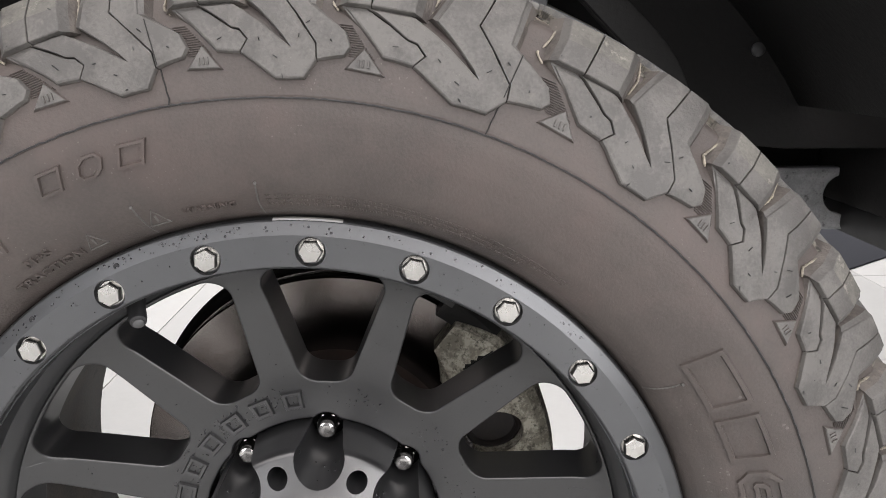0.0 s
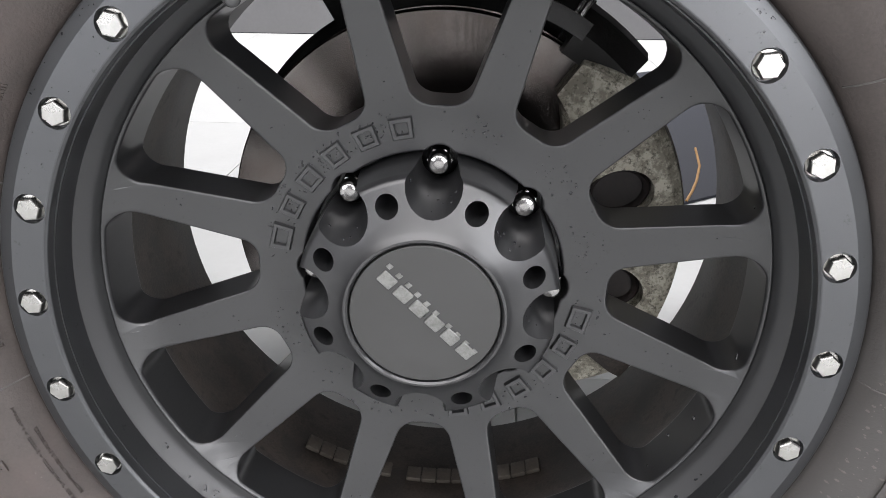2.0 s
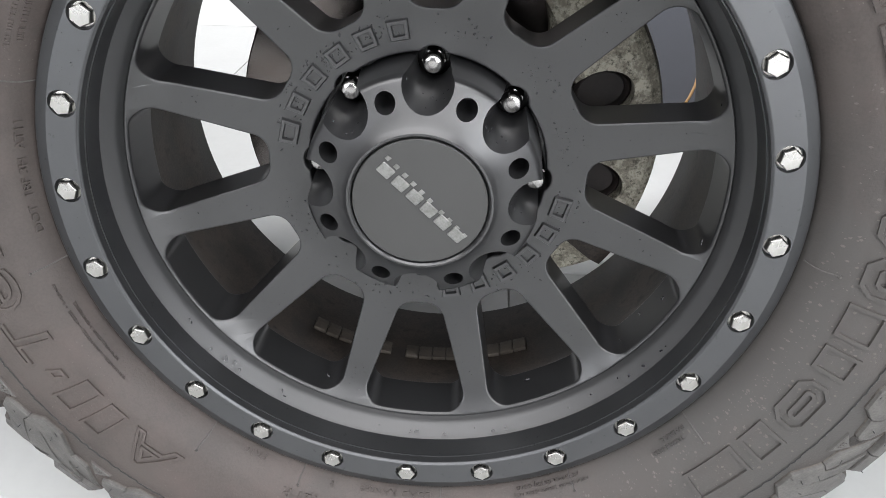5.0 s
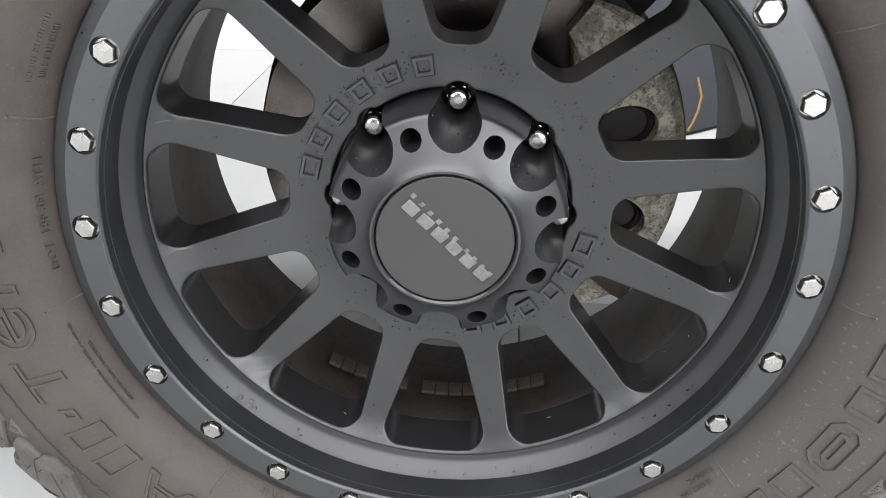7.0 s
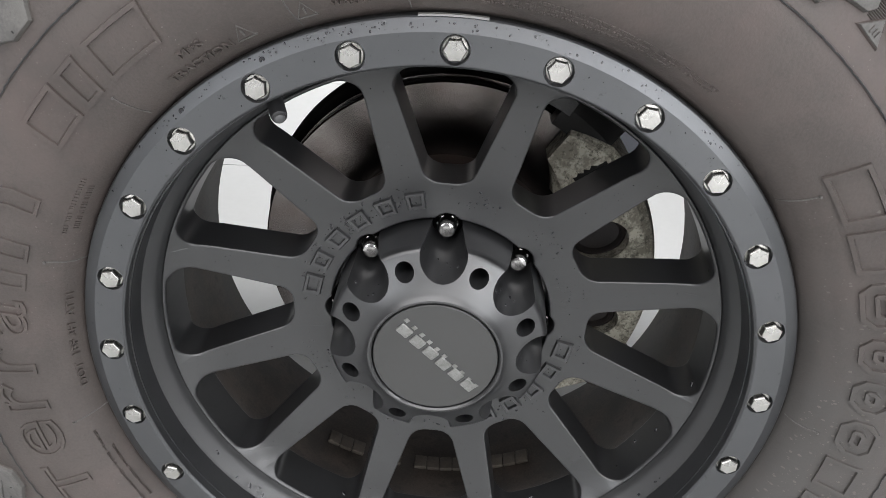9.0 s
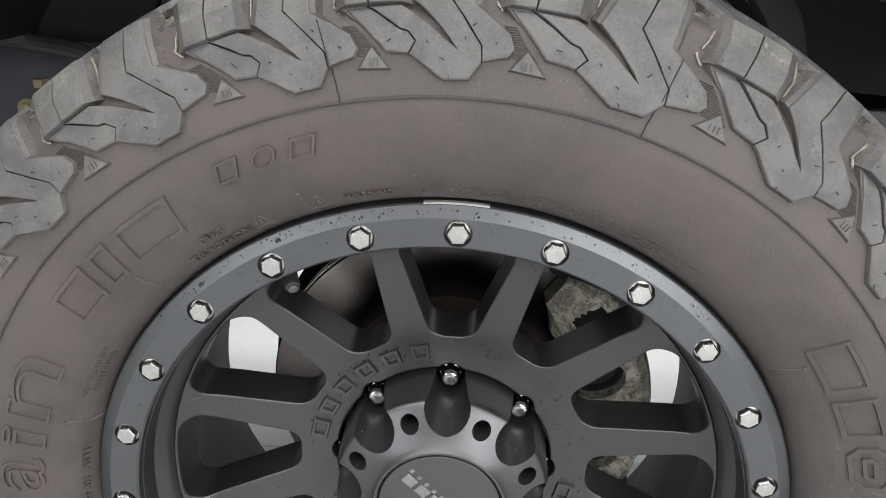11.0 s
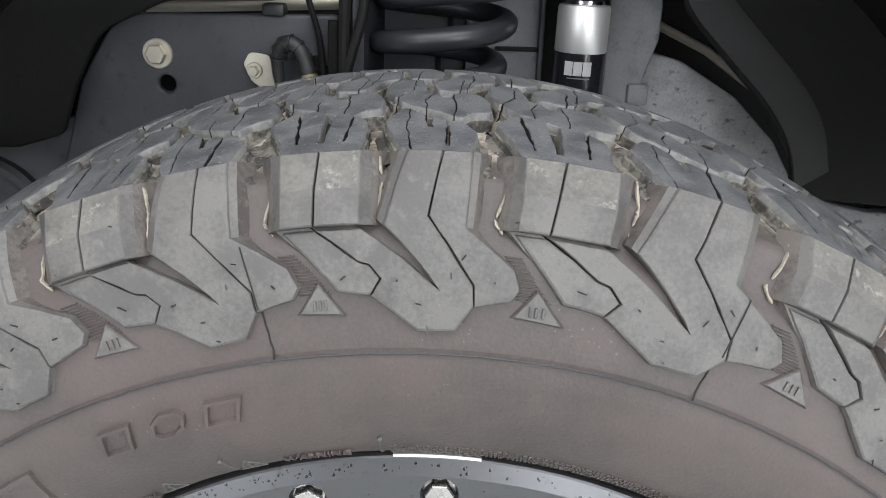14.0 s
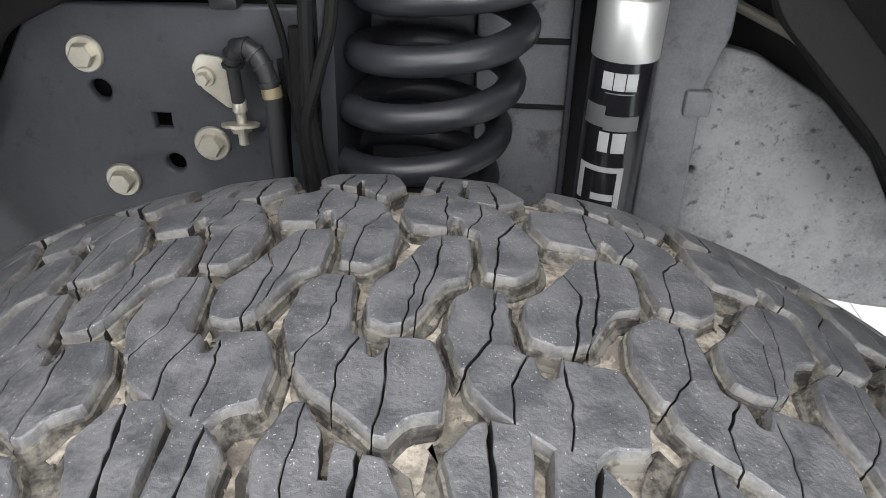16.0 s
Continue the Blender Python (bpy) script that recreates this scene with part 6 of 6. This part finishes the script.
def liners():
    right = rounded([(0.185, 1.30, 0), (0.205, 0.930, 0.05), (0.228, 0.874, 0.03), (0.268, 0.833, 0.05), (0.318, 0.784, 0.05), (0.345, 0.745, 0.03), (0.357, 0.700, 0.004), (0.500, 0.688, 0.02), (0.78, 0.690, 0), (0.78, 1.30, 0)], 5)
    left = rounded([(-0.150, 1.30, 0), (-0.152, 0.874, 0.004), (-0.255, 0.872, 0.05), (-0.322, 0.842, 0.05), (-0.352, 0.790, 0.04), (-0.372, 0.742, 0.015), (-0.420, 0.727, 0.01), (-0.78, 0.722, 0), (-0.78, 1.30, 0)], 5)
    for outline, y, mirror in ((right, 0.425, 1), (left, 0.440, -1)):
        lin = thing("wheel_arch_liner", (0.45 * mirror, y, 0.7), "matte black plastic wheel arch liner", "wheel arch liner", "wheel arch liners")
        part("inner_panel", flat([outline], y, 0.004), M_LINER, lin)
        if mirror > 0:
            # flat lighter strip: the light on the liner's edge put into its colour
            run = [(p.x, p.y) for p in smooth_path([(0.206, 0.950, 0), (0.214, 0.915, 0), (0.231, 0.876, 0), (0.268, 0.838, 0), (0.318, 0.789, 0), (0.344, 0.750, 0), (0.357, 0.708, 0)], 5)]
            bm = flat([run + [(x + 0.030, z + 0.020) for x, z in reversed(run)]], y - 0.0058, 0.0020, 0.0012)
            part("lit_edge_strip", bm, M_LIT_STRIP, lin, "slightly lighter dark grey strip for the liner's lit edge")
        bm = bmesh.new()
        lathe(bm, [(0.600, -0.02), (0.600, y - 0.005), (0.606, y - 0.005), (0.606, -0.02)], 24, 20 * mirror, 58 * mirror, closed=True)
        part("arch_sheet", bm, M_LINER, lin, angle=30)
        bm = bmesh.new()
        tube(bm, Matrix.Translation((0.455 * mirror, y - 0.005, 0.80)) @ pose(0, 0, 0, 90), [(0.008, 0.0), (0.008, 0.002), (0.005, 0.004)], 16)
        part("push_clip", bm, M_RUBBER, lin)
    # unseen dark slabs added to close the arch; the underbody's reach shades the floor
    bm = bmesh.new()
    box(bm, pose(0, 1.025, 1.19), 4.2, 0.75, 0.92, 0.02)
    solid("underbody_light_block", bm, M_DARK_BACK, "plain dark box for the truck's unseen underside, shades the floor", "truck underbody")
    bm = bmesh.new()
    box(bm, pose(0, 0.30, 1.62), 4.2, 0.60, 0.06, 0.01)
    solid("arch_top_slab", bm, M_LINER, "plain black slab added over the arch, unseen", "wheel arch")
    for x in (-1.35, 1.35):
        body = thing("body_panel", (x, 0.30, 0.56), "plain dark lower body beside the wheel arch", "body panel", "body panels")
        bm = bmesh.new()
        box(bm, pose(x, 0.30, 1.12), 1.45, 0.60, 1.04, 0.02)
        part("outer_skin", bm, M_LINER, body)
        bm = bmesh.new()
        box(bm, pose(x, 0.30, 0.585), 1.43, 0.57, 0.05, 0.015)
        part("sill_trim", bm, M_RUBBER, body, "matte black sill trim")
    # dark sheet added so the gaps behind the suspension stay dark
    inner = thing("arch_backing", (0, 0.625, 0.62), "plain dark backing sheet added behind the suspension", "inner fender")
    part("backing_sheet", flat([[(-0.80, 0.62), (-0.80, 1.40), (0.80, 1.40), (0.80, 0.62)]], 0.625, 0.006), M_DARK_BACK, inner)
    bm = bmesh.new()
    box(bm, pose(0, 0.616, 0.635), 1.6, 0.012, 0.03, 0.003)
    part("lower_flange", bm, M_DARK_BACK, inner)
    turn = 36.0
    mx, my = 0.5 + 1.00 * math.cos(radians(turn)) - 0.72 * math.sin(radians(turn)), 1.43 + 1.00 * math.sin(radians(turn)) + 0.72 * math.cos(radians(turn))
    bm = bmesh.new()
    box(bm, pose(mx, my, 0.004, 0, 0, turn), 2.4, 1.44, 0.008, 0.002)
    mat = thing("floor_mat", (mx, my, 0), "dark blue-grey mat with an orange line on the floor", "mat")
    part("mat_sheet", bm, M_MAT, mat)
    bm = bmesh.new()
    sweep(bm, [(0.552, 1.472, 0.0078), (0.585, 1.552, 0.0078), (0.622, 1.655, 0.0078), (0.665, 1.80, 0.0078), (0.70, 2.0, 0.0078)], 0.004, 8)
    part("orange_cord", bm, M_ORANGE, mat, "thin orange line")


def crumbs():
    """Crumbs of dry dirt lying in the tread grooves."""
    rnd = random.Random(5)
    verts, faces = [], []
    for _ in range(2600):
        a, y = rnd.uniform(-38, 40), rnd.uniform(0.016, 0.215)
        size = rnd.choice((0.0004, 0.0006, 0.0006, 0.0009, 0.0013, 0.0018))
        mid = P(crown(y) - 0.0086, a, y)
        up = P(1, a, 0) - P(0, a, 0)
        side = Vector((up.z, 0, -up.x))
        n = len(verts)
        for k in range(5):
            t = 2 * math.pi * k / 5
            verts.append(mid + side * (math.cos(t) * size * rnd.uniform(0.7, 1.4)) + Vector((0, 1, 0)) * (math.sin(t) * size * rnd.uniform(0.7, 1.4)) - up * 0.0006)
        verts.append(mid + up * size * rnd.uniform(0.5, 1.0))
        faces += [(n + k, n + (k + 1) % 5, n + 5) for k in range(5)]
    me = bpy.data.meshes.new("loose_dirt")
    me.from_pydata(verts, [], faces)
    bm = bmesh.new()
    bm.from_mesh(me)
    bpy.data.meshes.remove(me)
    bmesh.ops.recalc_face_normals(bm, faces=bm.faces)
    part("loose_dirt", bm, M_FLASH, tyre, "crumbs of dry dirt in the grooves")["kind"] = "stuff"


liners()
crumbs()
tread()
